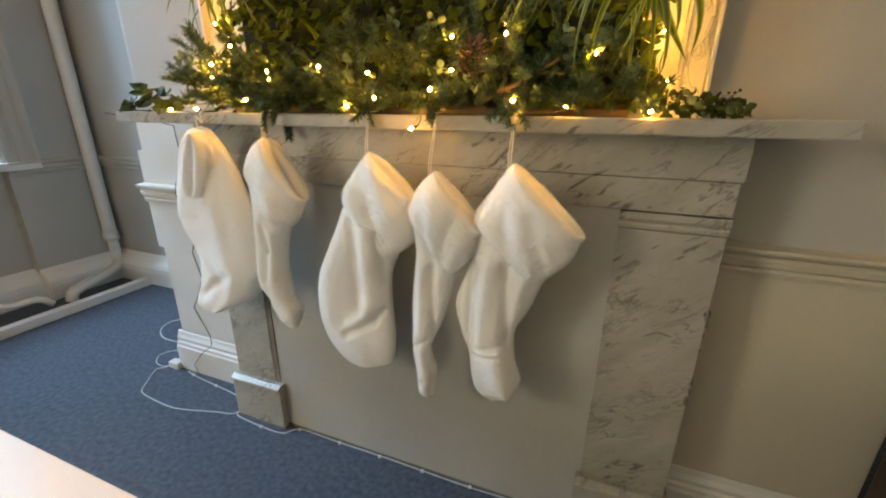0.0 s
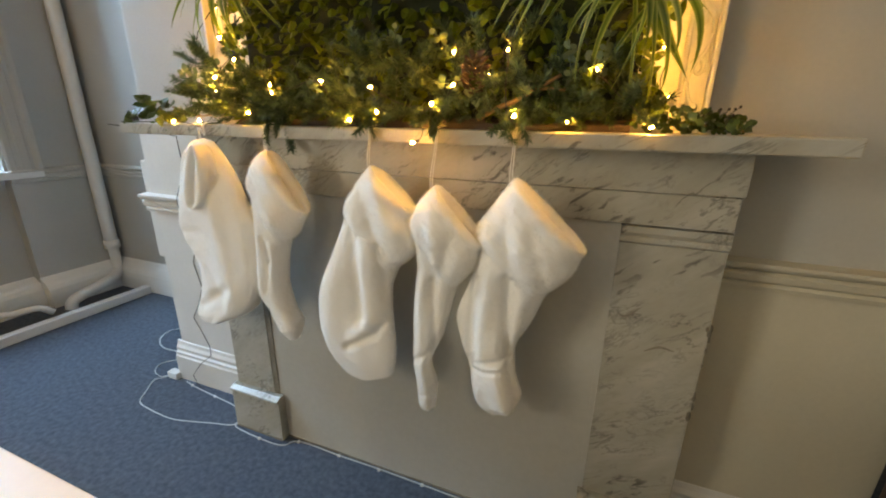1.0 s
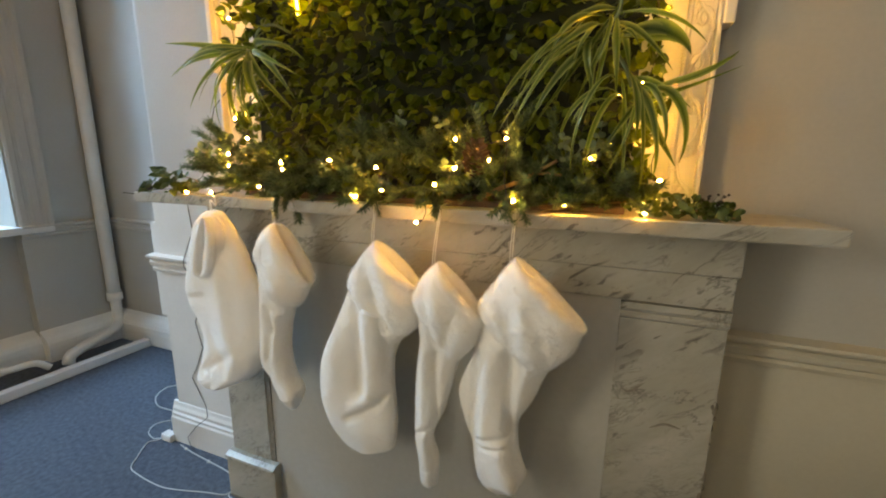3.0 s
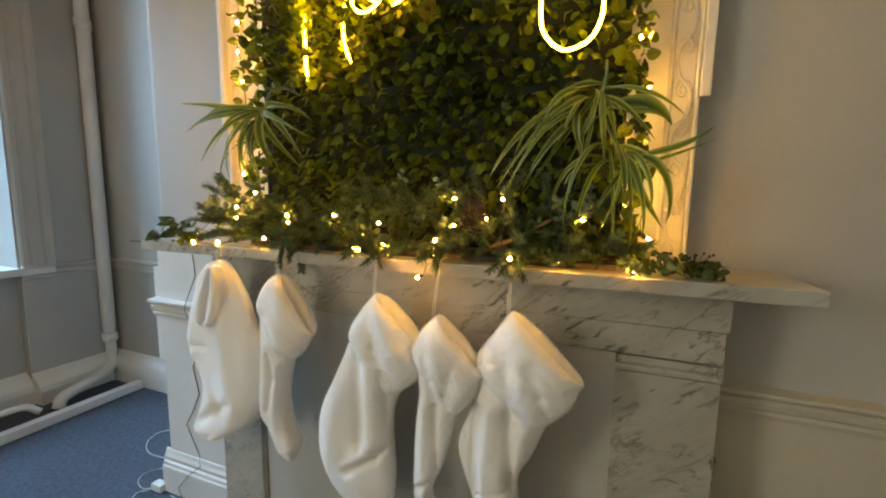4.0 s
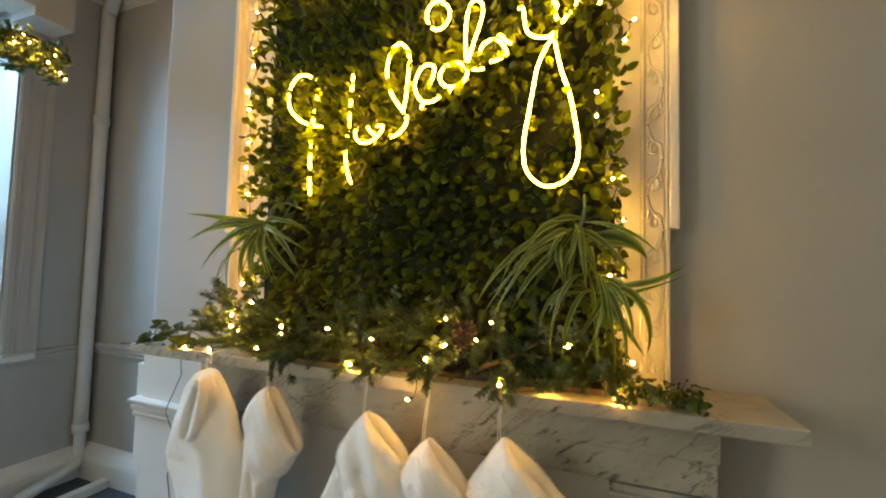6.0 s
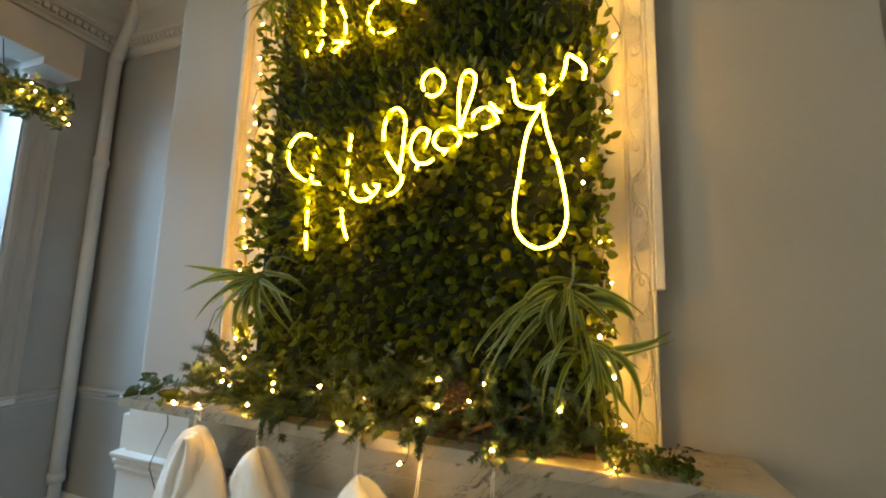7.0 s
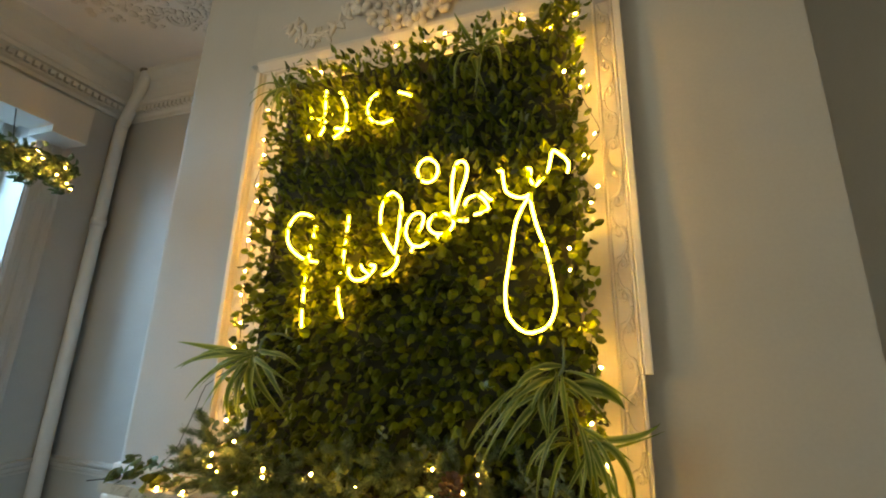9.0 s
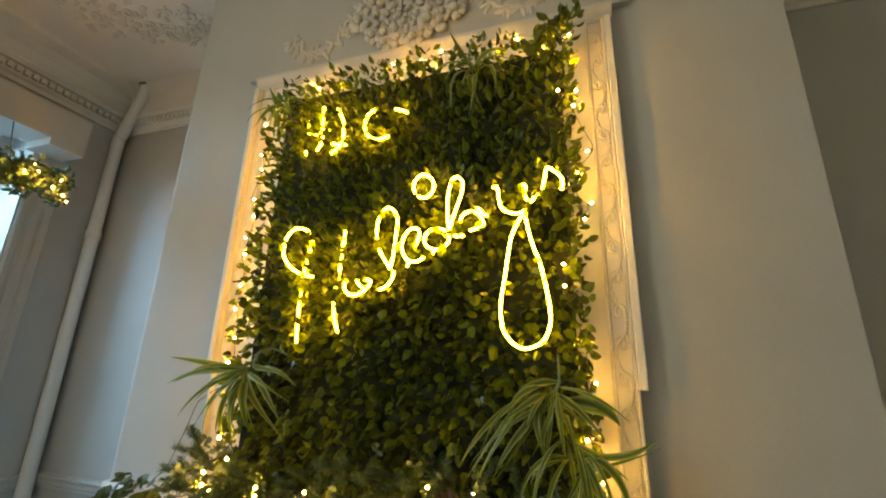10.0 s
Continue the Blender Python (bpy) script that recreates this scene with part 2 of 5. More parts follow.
def tube(points, radius, sides=8, steps=6, bm=None, closed_ends=True, taper=None):
    """A round tube along a smooth line through the points."""
    bm = bm or bmesh.new()
    line = curve_points(points, steps) if steps > 1 else [Vector(p) for p in points]
    rings, side = [], None
    for i, p in enumerate(line):
        ahead = (line[min(i + 1, len(line) - 1)] - line[max(i - 1, 0)]).normalized()
        if side is None:
            side = ahead.orthogonal().normalized()
        side = (side - ahead * side.dot(ahead)).normalized()
        other = ahead.cross(side)
        r = radius * (taper(i / max(1, len(line) - 1)) if taper else 1)
        rings.append([bm.verts.new(p + r * (math.cos(a) * side + math.sin(a) * other)) for a in (2 * math.pi * k / sides for k in range(sides))])
    for a, b in zip(rings, rings[1:]):
        for k in range(sides):
            bm.faces.new((a[k], a[(k + 1) % sides], b[(k + 1) % sides], b[k]))
    if closed_ends:
        bm.faces.new(rings[0])
        bm.faces.new(list(reversed(rings[-1])))
    return bm


def ball(bm, centre, r, u=8, v=6, squash=(1, 1, 1)):
    made = bmesh.ops.create_uvsphere(bm, u_segments=u, v_segments=v, radius=r)["verts"]
    for w in made:
        w.co = Vector((w.co.x * squash[0], w.co.y * squash[1], w.co.z * squash[2])) + Vector(centre)
    return bm


def mesh_of(name, verts, faces, material, smooth=True):
    mesh = bpy.data.meshes.new(name)
    mesh.from_pydata(verts, [], faces)
    mesh.materials.append(material)
    if smooth:
        mesh.shade_smooth()
    return mesh


def rounded(x0, x1, y0, y1, z0, z1, b=0.003):
    return boxes((x0, x1, y0, y1, z0, z1), bevel=b)

# ---- the room ----
LEFT, BACK, RIGHT, REAR, TOP = -2.85, 0.70, 3.6, -5.2, 3.80
B0, B1 = -1.250, 1.312          # the chimney breast
setting("floor", boxes((LEFT - 0.5, RIGHT + 0.2, REAR - 0.2, BACK + 0.2, -0.12, 0.0)), CARPET, "worn blue-grey office carpet laid wall to wall", "carpet")
setting("ceiling", boxes((LEFT - 0.5, RIGHT + 0.2, REAR - 0.2, BACK + 0.2, TOP, TOP + 0.15)), CEILING, "off-white plaster ceiling", "ceiling")
setting("wall_north", boxes((LEFT - 0.5, RIGHT + 0.2, BACK, BACK + 0.2, 0, TOP)), WALL, "off-white painted alcove wall", "wall")
# these two walls are out of view and paler than WALL, as reflectors
setting("wall_east", boxes((RIGHT, RIGHT + 0.2, REAR, BACK, 0, TOP)), PLASTER, "unseen closing wall, kept pale to bounce light", "wall")
setting("wall_south", boxes((LEFT - 0.5, RIGHT + 0.2, REAR - 0.2, REAR, 0, TOP)), PLASTER, "unseen closing wall, kept pale to bounce light", "wall")
bm = boxes((B0, B1, 0.0, BACK, -0.02, TOP + 0.02))
corner = [e for e in bm.edges if all(abs(v.co.x - B0) < 1e-5 and abs(v.co.y) < 1e-5 for v in e.verts)]
bmesh.ops.bevel(bm, geom=corner, offset=0.05, segments=10, affect="EDGES", profile=0.5)
setting("chimney_breast", bm, WALL, "off-white painted chimney breast with a rounded plaster corner", "wall")
W1, W2, SILL, HEAD = (-1.5, 0.195), (-4.7, -3.1), 0.89, 3.15
setting("wall_west", boxes((LEFT - 0.3, LEFT, W1[1], BACK, 0, TOP), (LEFT - 0.3, LEFT, W2[1], W1[0], 0, TOP), (LEFT - 0.3, LEFT, REAR, W2[0], 0, TOP),
                           (LEFT - 0.3, LEFT - 0.07, *W1, 0, SILL), (LEFT - 0.3, LEFT, *W1, HEAD, TOP), (LEFT - 0.3, LEFT, *W2, 0, SILL), (LEFT - 0.3, LEFT, *W2, HEAD, TOP)),
        WALL, "off-white painted window wall", "wall")

setting("wall_panel_left", boxes((B0 - 0.003, -0.72, -0.004, 0.3, 0.0, 1.19), bevel=0.003), GLOSS, "white painted lower wall beside the fireplace", "wall panel")
# same wall as the breast, its warm light put into the tint
setting("wall_panel_right", boxes((0.83, B1 + 0.003, -0.004, 0.3, 0.0, 0.86), bevel=0.003), WARM_LIT, "lower wall beside the fireplace, tinted cream for warm light", "wall panel")
DADO = [(0, 0), (0.012, 0.004), (0.016, 0.016), (0.010, 0.024), (0.022, 0.032), (0.026, 0.048), (0.018, 0.056), (0.034, 0.064), (0.040, 0.072), (0.040, 0.080), (0, 0.084)]
SKIRT = [(0, 0), (0.030, 0), (0.030, 0.125), (0.024, 0.132), (0.024, 0.145), (0.016, 0.152), (0.018, 0.168), (0.010, 0.182), (0.006, 0.200), (0, 0.204)]


def rail(name, profile, start, end, out, z, material, label, category):
    return setting(name, moulding(profile, (*start, z), (*end, z), (*out, 0)), material, label, category)


for where, a, b, out in (("breast_left", (B0 - 0.04, 0), (-0.745, 0), (0, -1)), ("breast_right", (0.842, 0), (B1 + 0.04, 0), (0, -1)),
                         ("breast_side", (B0, 0.0), (B0, BACK), (-1, 0)), ("breast_far_side", (B1, 0.0), (B1, BACK), (1, 0))):
    # the right-hand rail takes the warm-lit tint of the panel below
    rail("trim_dado_" + where, DADO, a, b, out, 0.842, WARM_LIT if "right" in where else GLOSS, "white painted moulded dado rail", "dado rail")
    a = (a[0] + (0.01 if where == "breast_left" else 0), a[1])
    rail("baseboard_" + where, SKIRT, a, b, out, 0.0, GLOSS, "white glossy moulded skirting board", "skirting board")
rail("trim_dado_alcove", DADO, (LEFT, BACK), (B0, BACK), (0, -1), 0.83, WALL_WHITE, "white painted dado rail in the alcove", "dado rail")
rail("trim_dado_window", DADO, (LEFT, 0.195), (LEFT, BACK), (1, 0), 0.83, WALL_WHITE, "white painted dado rail beside the window", "dado rail")
THICK = [(0, 0), (0.085, 0), (0.085, 0.09), (0.080, 0.125), (0.068, 0.15), (0.050, 0.168), (0.028, 0.182), (0.010, 0.196), (0, 0.204)]
rail("baseboard_alcove", THICK, (LEFT, BACK), (B0, BACK), (0, -1), 0.0, GLOSS, "thick white skirting board with a rounded top", "skirting board")
rail("baseboard_window", THICK, (LEFT, 0.19), (LEFT, BACK), (1, 0), 0.0, GLOSS, "thick white skirting board with a rounded top", "skirting board")
rail("baseboard_window_near", THICK, (LEFT - 0.07, W1[0]), (LEFT - 0.07, W1[1]), (1, 0), 0.0, GLOSS, "thick white skirting board with a rounded top", "skirting board")

# cornice: cove, dentil band and bed mould under the ceiling
CORNICE = [(0, 0), (0.015, 0.0), (0.015, 0.03), (0.030, 0.05), (0.030, 0.11), (0.055, 0.12), (0.062, 0.15), (0.045, 0.17), (0.050, 0.25), (0.07, 0.32), (0.11, 0.37), (0.12, 0.40), (0, 0.40)]
for where, a, b, out in (("alcove", (LEFT, BACK), (B0, BACK), (0, -1)), ("window", (LEFT, REAR), (LEFT, BACK), (1, 0)), ("alcove_right", (B1, BACK), (RIGHT, BACK), (0, -1))):
    run = rail("cornice_" + where, CORNICE, a, b, out, TOP - 0.40, PLASTER, "off-white plaster cornice with a row of dentils", "cornice")
    tooth = finish("dentil", boxes((-0.0145, 0.0145, -0.016, 0.016, -0.019, 0.019), bevel=0.002, segments=1), PLASTER)
    length = (Vector(b) - Vector(a)).length
    for i in range(min(int(length / 0.045), 90)):
        spot = Vector(b if where == "window" else a).lerp(Vector(a if where == "window" else b), (i + 0.5) * 0.045 / length) + Vector(out) * 0.045
        ob = new("dentil", tooth)
        ob.parent = run
        ob.matrix_local = pose(spot.x, spot.y, TOP - 0.40 + 0.08, 0, 0, 0 if out[0] == 0 else 90)

# ceiling relief near the breast, scrolls and leaves of cast plaster
rng = random.Random(4)
bm = bmesh.new()
for i in range(330):
    x, y = rng.uniform(-2.4, -1.55), rng.uniform(-0.35, 0.45)
    if abs((y - 0.12) - 0.5 * (x + 2.0)) > 0.2:
        continue
    ball(bm, (x, y, TOP - 0.004), rng.uniform(0.012, 0.030), 8, 5, (1, rng.uniform(0.5, 1), 0.5))
for i in range(7):
    x = rng.uniform(-2.35, -1.65)
    y = 0.12 + 0.5 * (x + 2.0) + rng.uniform(-0.15, 0.15)
    r = rng.uniform(0.04, 0.08)
    tube([(x + r * (1 - k / 14) * math.cos(k * 0.7), y + r * (1 - k / 14) * math.sin(k * 0.7), TOP - 0.006) for k in range(12)], 0.012, 6, 2, bm)
setting("ceiling_relief", bm, PLASTER, "cast plaster relief of scrolls and leaves on the ceiling", "plaster relief", True)

# ---- window ----
window = thing("window_1", "tall sash window with a deep white panelled reveal, blue daylight behind", "window")
window["kind"] = "structure"
for y0, lean in ((W1[1], 1), (W1[0], -1)):
    def out(a, b):
        return (y0 + lean * a, y0 + lean * b) if lean > 0 else (y0 + lean * b, y0 + lean * a)
    part("jamb", boxes((LEFT - 0.30, LEFT - 0.001, *out(-0.012, -0.001), SILL, HEAD)), WALL, window)
    part("architrave", moulding([(0, 0), (0.012, 0.0), (0.020, 0.012), (0.020, 0.040), (0.012, 0.046), (0.012, 0.062), (0.022, 0.070), (0.022, 0.112), (0.013, 0.119), (0.013, 0.134), (0.028, 0.146), (0.034, 0.165), (0.0, 0.178)], (LEFT, y0, SILL), (LEFT, y0, HEAD), (1, 0, 0), (0, lean, 0)), WALL, window)
part("window_sill", rounded(LEFT - 0.32, LEFT + 0.036, -1.55, 0.36, SILL - 0.03, SILL + 0.018, 0.008), GLOSS, window)
part("soffit", boxes((LEFT - 0.30, LEFT, -1.485, 0.18, HEAD - 0.02, HEAD - 0.002)), WALL_WHITE, window)
for y in (-1.45, -0.65, 0.155):
    part("stile", rounded(LEFT - 0.33, LEFT - 0.28, y - 0.035, y + 0.035, SILL, HEAD, 0.006), WALL, window)
for z in (SILL + 0.05, 1.93, HEAD - 0.05):
    part("sash_rail", rounded(LEFT - 0.325, LEFT - 0.285, -1.41, 0.115, z - 0.035, z + 0.035, 0.006), GLOSS, window)
for y0, y1 in ((-1.41, -0.69), (-0.61, 0.115)):
    for z0, z1 in ((SILL + 0.085, 1.895), (1.965, HEAD - 0.085)):
        pane = part("pane", boxes((LEFT - 0.309, LEFT - 0.303, y0, y1, z0, z1)), GLASS, window)
        pane.visible_shadow = False
part("catch", boxes((LEFT - 0.285, LEFT - 0.26, 0.13, 0.17, 2.10, 2.13), bevel=0.004), WIRE, window, "small dark metal catch")
other = thing("window_2", "tall sash window with white frame", "window")
other["kind"] = "structure"
for y in (-4.66, -3.9, -3.14):
    part("stile", rounded(LEFT - 0.33, LEFT - 0.28, y - 0.035, y + 0.035, SILL, HEAD, 0.006), GLOSS, other)
for z in (SILL + 0.05, 1.93, HEAD - 0.05):
    part("sash_rail", rounded(LEFT - 0.325, LEFT - 0.285, -4.62, -3.18, z - 0.035, z + 0.035, 0.006), GLOSS, other)
pelmet = boxes((LEFT, LEFT + 0.25, -1.75, 0.13, 3.04, 3.26), (LEFT, LEFT + 0.25, 0.13, 0.33, 2.99, 3.26))
setting("trim_pelmet", pelmet, WALL_WHITE, "white painted boxed pelmet over the window", "pelmet")

# ---- pipes and floor kerb by the window ----
setting("trim_kerb", rounded(-2.49, -2.43, -2.6, BACK - 0.09, 0.0, 0.055, 0.006), GLOSS, "white painted timber kerb on the carpet along the heating pipes", "kerb")
riser = thing("heating_pipe", "white painted heating pipe rising in the alcove corner", "pipe", (0, 0, 0))
part("riser", tube([(-2.803, 0.63, 0.33), (-2.803, 0.63, 1.2), (-2.803, 0.63, 2.4), (-2.803, 0.63, 3.25), (-2.78, 0.63, 3.38), (-2.68, 0.63, 3.62), (-2.63, 0.62, 3.72), (-2.62, 0.62, 3.795)], 0.042, 14, 6), GLOSS, riser, smooth=True)
part("collar", tube([(-2.803, 0.63, 0.30), (-2.803, 0.63, 0.36)], 0.05, 14, 1), GLOSS, riser, smooth=True)
# solid ring, coloured dark for the shade inside the ceiling hole
part("ceiling_ring", tube([(-2.62, 0.62, 3.785), (-2.62, 0.62, 3.799)], 0.056, 14, 1), GRIME_SHADE, riser, "dark ring for the shaded gap round the pipe")
part("joint", tube([(-2.803, 0.63, 2.5), (-2.803, 0.63, 2.56)], 0.05, 14, 1), GLOSS, riser, smooth=True)
part("elbow", tube([(-2.803, 0.63, 0.32), (-2.803, 0.63, 0.18), (-2.76, 0.60, 0.12), (-2.70, 0.50, 0.10), (-2.62, 0.30, 0.09), (-2.60, 0.22, 0.07), (-2.60, 0.20, 0.02)], 0.034, 12, 6), GLOSS, riser, smooth=True)
lower = thing("floor_pipe", "thin white painted pipe running behind the kerb", "pipe")
part("run", tube([(-2.58, 0.10, 0.05), (-2.60, 0.04, 0.10), (-2.66, -0.06, 0.09), (-2.70, -0.16, 0.12), (-2.68, -0.30, 0.17), (-2.68, -0.8, 0.17), (-2.68, -2.2, 0.17)], 0.02, 10, 6), GLOSS, lower, smooth=True)
whole("socket_box", boxes((B0 - 0.075, B0 - 0.002, 0.02, 0.14, 0.62, 1.06), bevel=0.006), GLOSS, "white surface-mounted box on the side of the chimney breast", "wall box")
setting("backdrop", boxes((-6.05, -6.0, -9.0, 7.0, -2.0, 9.0)), SKYLIGHT, "plain pale blue sky outside the windows", "sky")

# ---- fireplace ----
fireplace = thing("fireplace", "white grey-veined marble fireplace surround with its opening boarded up", "fireplace")
part("mantel_shelf", rounded(-0.97, 0.97, -0.243, -0.002, 1.186, 1.22, 0.004), MARBLE, fireplace)
part("upper_frieze", rounded(-0.735, 0.845, -0.153, -0.002, 1.092, 1.1855, 0.003), MARBLE, fireplace)
part("lower_frieze", rounded(-0.732, 0.840, -0.147, -0.002, 1.014, 1.0905, 0.003), MARBLE, fireplace)
for inner, outer, side in ((-0.547, -0.738, -1), (0.615, 0.840, 1)):
    x0, x1 = min(inner, outer), max(inner, outer)
    part("pilaster", rounded(x0, x1, -0.142, -0.002, 0.2, 0.968, 0.003), MARBLE, fireplace)
    part("capital", moulding([(0.0, 0), (0.006, 0.006), (0.006, 0.014), (0.003, 0.018), (0.009, 0.028), (0.009, 0.043), (-0.13, 0.043), (-0.13, 0)], (x0, -0.142, 0.968), (x1, -0.142, 0.968), (0, -1, 0)), MARBLE, fireplace)
    # left reveal is dark brown, the right one matches the infill board
    part("reveal", boxes((inner, inner + 0.022, -0.1395, -0.1, 0.0, 1.012) if side < 0 else (inner - 0.012, inner, -0.1395, -0.1, 0.0, 1.012)), GRIME_SHADE if side < 0 else INFILL, fireplace, "dark brown inner edge" if side < 0 else "")
    p0, p1 = (x0 - 0.012, x1 + 0.04) if side < 0 else (x0 - 0.012, x1 + 0.012)
    part("plinth", rounded(p0, p1, -0.17, -0.002, 0.0, 0.178, 0.003), MARBLE, fireplace)
    part("stain", boxes((p0 + 0.006, p1 - 0.004, -0.1714, -0.1703, 0.0, 0.009)), GRIME_SHADE, fireplace, "dark dirt along the foot")
    part("plinth_moulding", moulding([(0.0, 0), (0.008, 0.004), (0.006, 0.012), (-0.012, 0.022), (-0.16, 0.022), (-0.16, 0)], (p0, -0.17, 0.178), (p1, -0.17, 0.178), (0, -1, 0)), MARBLE, fireplace)
# thin dark strip: the shadow under the board, put in as colour
part("floor_gap_shade", boxes((-0.545, 0.614, -0.1395, -0.1362, 0.0, 0.007)), GRIME_SHADE, fireplace, "dark strip for the shade in the gap along the floor")
part("infill_board", boxes((-0.547, 0.615, -0.136, -0.004, 0.0, 1.013)), INFILL, fireplace, "plain grey painted board closing the fireplace")

rng = random.Random(3)
for z0, z1 in ((0.66, 0.80), (0.50, 0.60)):
    bm = bmesh.new()
    for i in range(9):
        ball(bm, (0.839 + rng.uniform(-0.006, 0.003), -0.139 + rng.uniform(-0.004, 0.01), rng.uniform(z0, z1)), rng.uniform(0.004, 0.009), 6, 5, (0.8, 0.5, rng.uniform(1, 2.2)))
    part("chipped_edge", bm, GRIME_SHADE, fireplace, "dark chipped edge")

for line in ([(0.636, 0.784), (0.650, 0.776), (0.666, 0.786), (0.686, 0.806)], [(0.710, 0.690), (0.742, 0.708), (0.776, 0.703)]):
    part("crack", tube([(x, -0.1421, z) for x, z in line], 0.0021, 6, 4, taper=lambda t: 0.35 + 1.3 * math.sin(math.pi * t)), GRIME_SHADE, fireplace, "dark open crack", True)

# ---- panelled overmantel ----
overmantel = thing("overmantel", "white plaster overmantel frame with carved scroll mouldings", "overmantel frame")
part("back_panel", boxes((-0.70, 0.715, -0.022, -0.001, 1.2205, 2.92)), PLASTER, overmantel)
part("head", rounded(-0.84, 0.86, -0.030, -0.001, 2.974, 3.55, 0.004), WALL, overmantel)
for side in (-1, 1):
    mid = 0.009
    def span(a, b):
        return (mid + a, mid + b) if side > 0 else (mid - b, mid - a)
    part("outer_fillet", rounded(*span(0.752, 0.775), -0.058, -0.001, 1.632, 2.904, 0.004), PLASTER, overmantel)
    part("lower_fillet", rounded(*span(0.744, 0.754), -0.050, -0.001, 1.2205, 1.631, 0.003), PLASTER, overmantel)
    part("inner_bead", moulding([(0.0, 0), (0.012, 0.0), (0.015, 0.003), (0.015, 0.007), (0.010, 0.011), (0.0, 0.011)],
                                (mid + side * 0.687, -0.0215, 1.2205), (mid + side * 0.687, -0.0215, 2.904), (0, -1, 0), (side, 0, 0)), PLASTER, overmantel)
    part("carved_field", boxes((*span(0.698, 0.7435), -0.027, -0.0215, 1.2205, 2.904)), PLASTER, overmantel)
    part("outer_bead", moulding([(0.0, 0), (0.018, 0.0), (0.022, 0.003), (0.022, 0.006), (0.018, 0.008), (0.0, 0.008)],
                                (mid + side * 0.7438, -0.0215, 1.632), (mid + side * 0.7438, -0.0215, 2.904), (0, -1, 0), (side, 0, 0)), PLASTER, overmantel)
    bm, centre = bmesh.new(), mid + side * 0.7205
    for k in range(17):
        z0, s = 1.235 + k * 0.098, side * (-1) ** k
        tube([(centre + s * (0.017 - 0.0012 * i) * math.cos(i * 0.62) * 0.9, -0.0285, z0 + 0.028 + (0.024 - 0.0016 * i) * math.sin(i * 0.62)) for i in range(13)], 0.0052, 7, 2, bm, taper=lambda t: 1.1 - 0.5 * t)
        tube([(centre + s * 0.018, -0.027, z0), (centre + s * 0.013, -0.029, z0 + 0.03), (centre - s * 0.010, -0.029, z0 + 0.062), (centre - s * 0.018, -0.027, z0 + 0.098)], 0.0048, 7, 4, bm)
        for i in range(5):
            a = 0.5 + i * 0.45
            ball(bm, (centre - s * (0.004 + 0.013 * math.sin(a)), -0.028, z0 + 0.040 + 0.026 * math.cos(a)), 0.0088 - 0.0008 * i, 7, 5, (0.55, 0.5, 1.2))
    part("carved_scroll", bm, PLASTER, overmantel, "carved running scroll of leaves", True)
part("head_moulding", moulding([(0, 0), (0.030, 0.0), (0.034, 0.008), (0.030, 0.018), (0.036, 0.028), (0.048, 0.048), (0.050, 0.062), (0.0, 0.068)], (-0.775, -0.001, 2.905), (0.793, -0.001, 2.905), (0, -1, 0)), WALL_WHITE, overmantel)

# swag of flowers over the frame
swag = thing("plaster_swag", "cast plaster swag of flowers and fruit above the frame", "plaster ornament")
rng = random.Random(11)


def blossom(bm, x, z, r):
    """A modelled flower: a ring of cupped petals round a bud."""
    ball(bm, (x, -0.045 - r * 0.5, z), r * 0.45, 8, 6)
    for k in range(5):
        a = k * 1.2566 + rng.random()
        ball(bm, (x + 0.72 * r * math.cos(a), -0.036 - r * 0.25, z + 0.72 * r * math.sin(a)), r * 0.55, 7, 5, (1, 0.6, 1))


for i in range(64):
    a, d = i * 2.39996, ((i + 0.5) / 64) ** 0.5
    bm = bmesh.new()
    blossom(bm, -0.005 + 0.25 * d * math.cos(a), 3.20 + 0.215 * d * math.sin(a), rng.uniform(0.026, 0.046))
    part("flower", bm, WALL_WHITE, swag, smooth=True)
for side in (-1, 1):
    for i in range(16):
        t = i / 15
        x, z = side * (0.26 + 0.36 * t), 3.24 - 0.66 * t + 0.58 * t * t
        for k in range(4):
            a = rng.uniform(0, 6.283)
            r = rng.uniform(0.014, 0.026)
            bm = ball(bmesh.new(), (0, 0, 0), r)
            bmesh.ops.transform(bm, verts=bm.verts, matrix=Matrix.Translation((x + 0.024 * math.cos(a), -0.031, z + 0.024 * math.sin(a))) @ pose(0, 0, 0, 0, -math.degrees(a), 0) @ Matrix.Diagonal((1.7, 0.42, 0.5, 1)))
            part("leaf", bm, WALL_WHITE, swag, smooth=True)

# ---- stockings ----
def smooth_rows(rows, steps):
    rows = [Vector(r) for r in rows]
    ext = [2 * rows[0] - rows[1], *rows, 2 * rows[-1] - rows[-2]]
    out = []
    for i in range(1, len(ext) - 2):
        p0, p1, p2, p3 = ext[i - 1:i + 3]
        for k in range(steps):
            t = k / steps
            out.append(0.5 * (2 * p1 + (p2 - p0) * t + (2 * p0 - 5 * p1 + 4 * p2 - p3) * t * t + (3 * p1 - p0 - 3 * p2 + p3) * t ** 3))
    return out + [rows[-1]]


def nap(p, s, seed):
    """The uneven tufted surface of plush, in metres."""
    q = Vector((p.x, s * 0.04 + seed, p.z))
    return 0.0009 * noise.noise(q * 45) + 0.0006 * noise.noise(q * 105) + 0.0004 * noise.noise(q * 210)


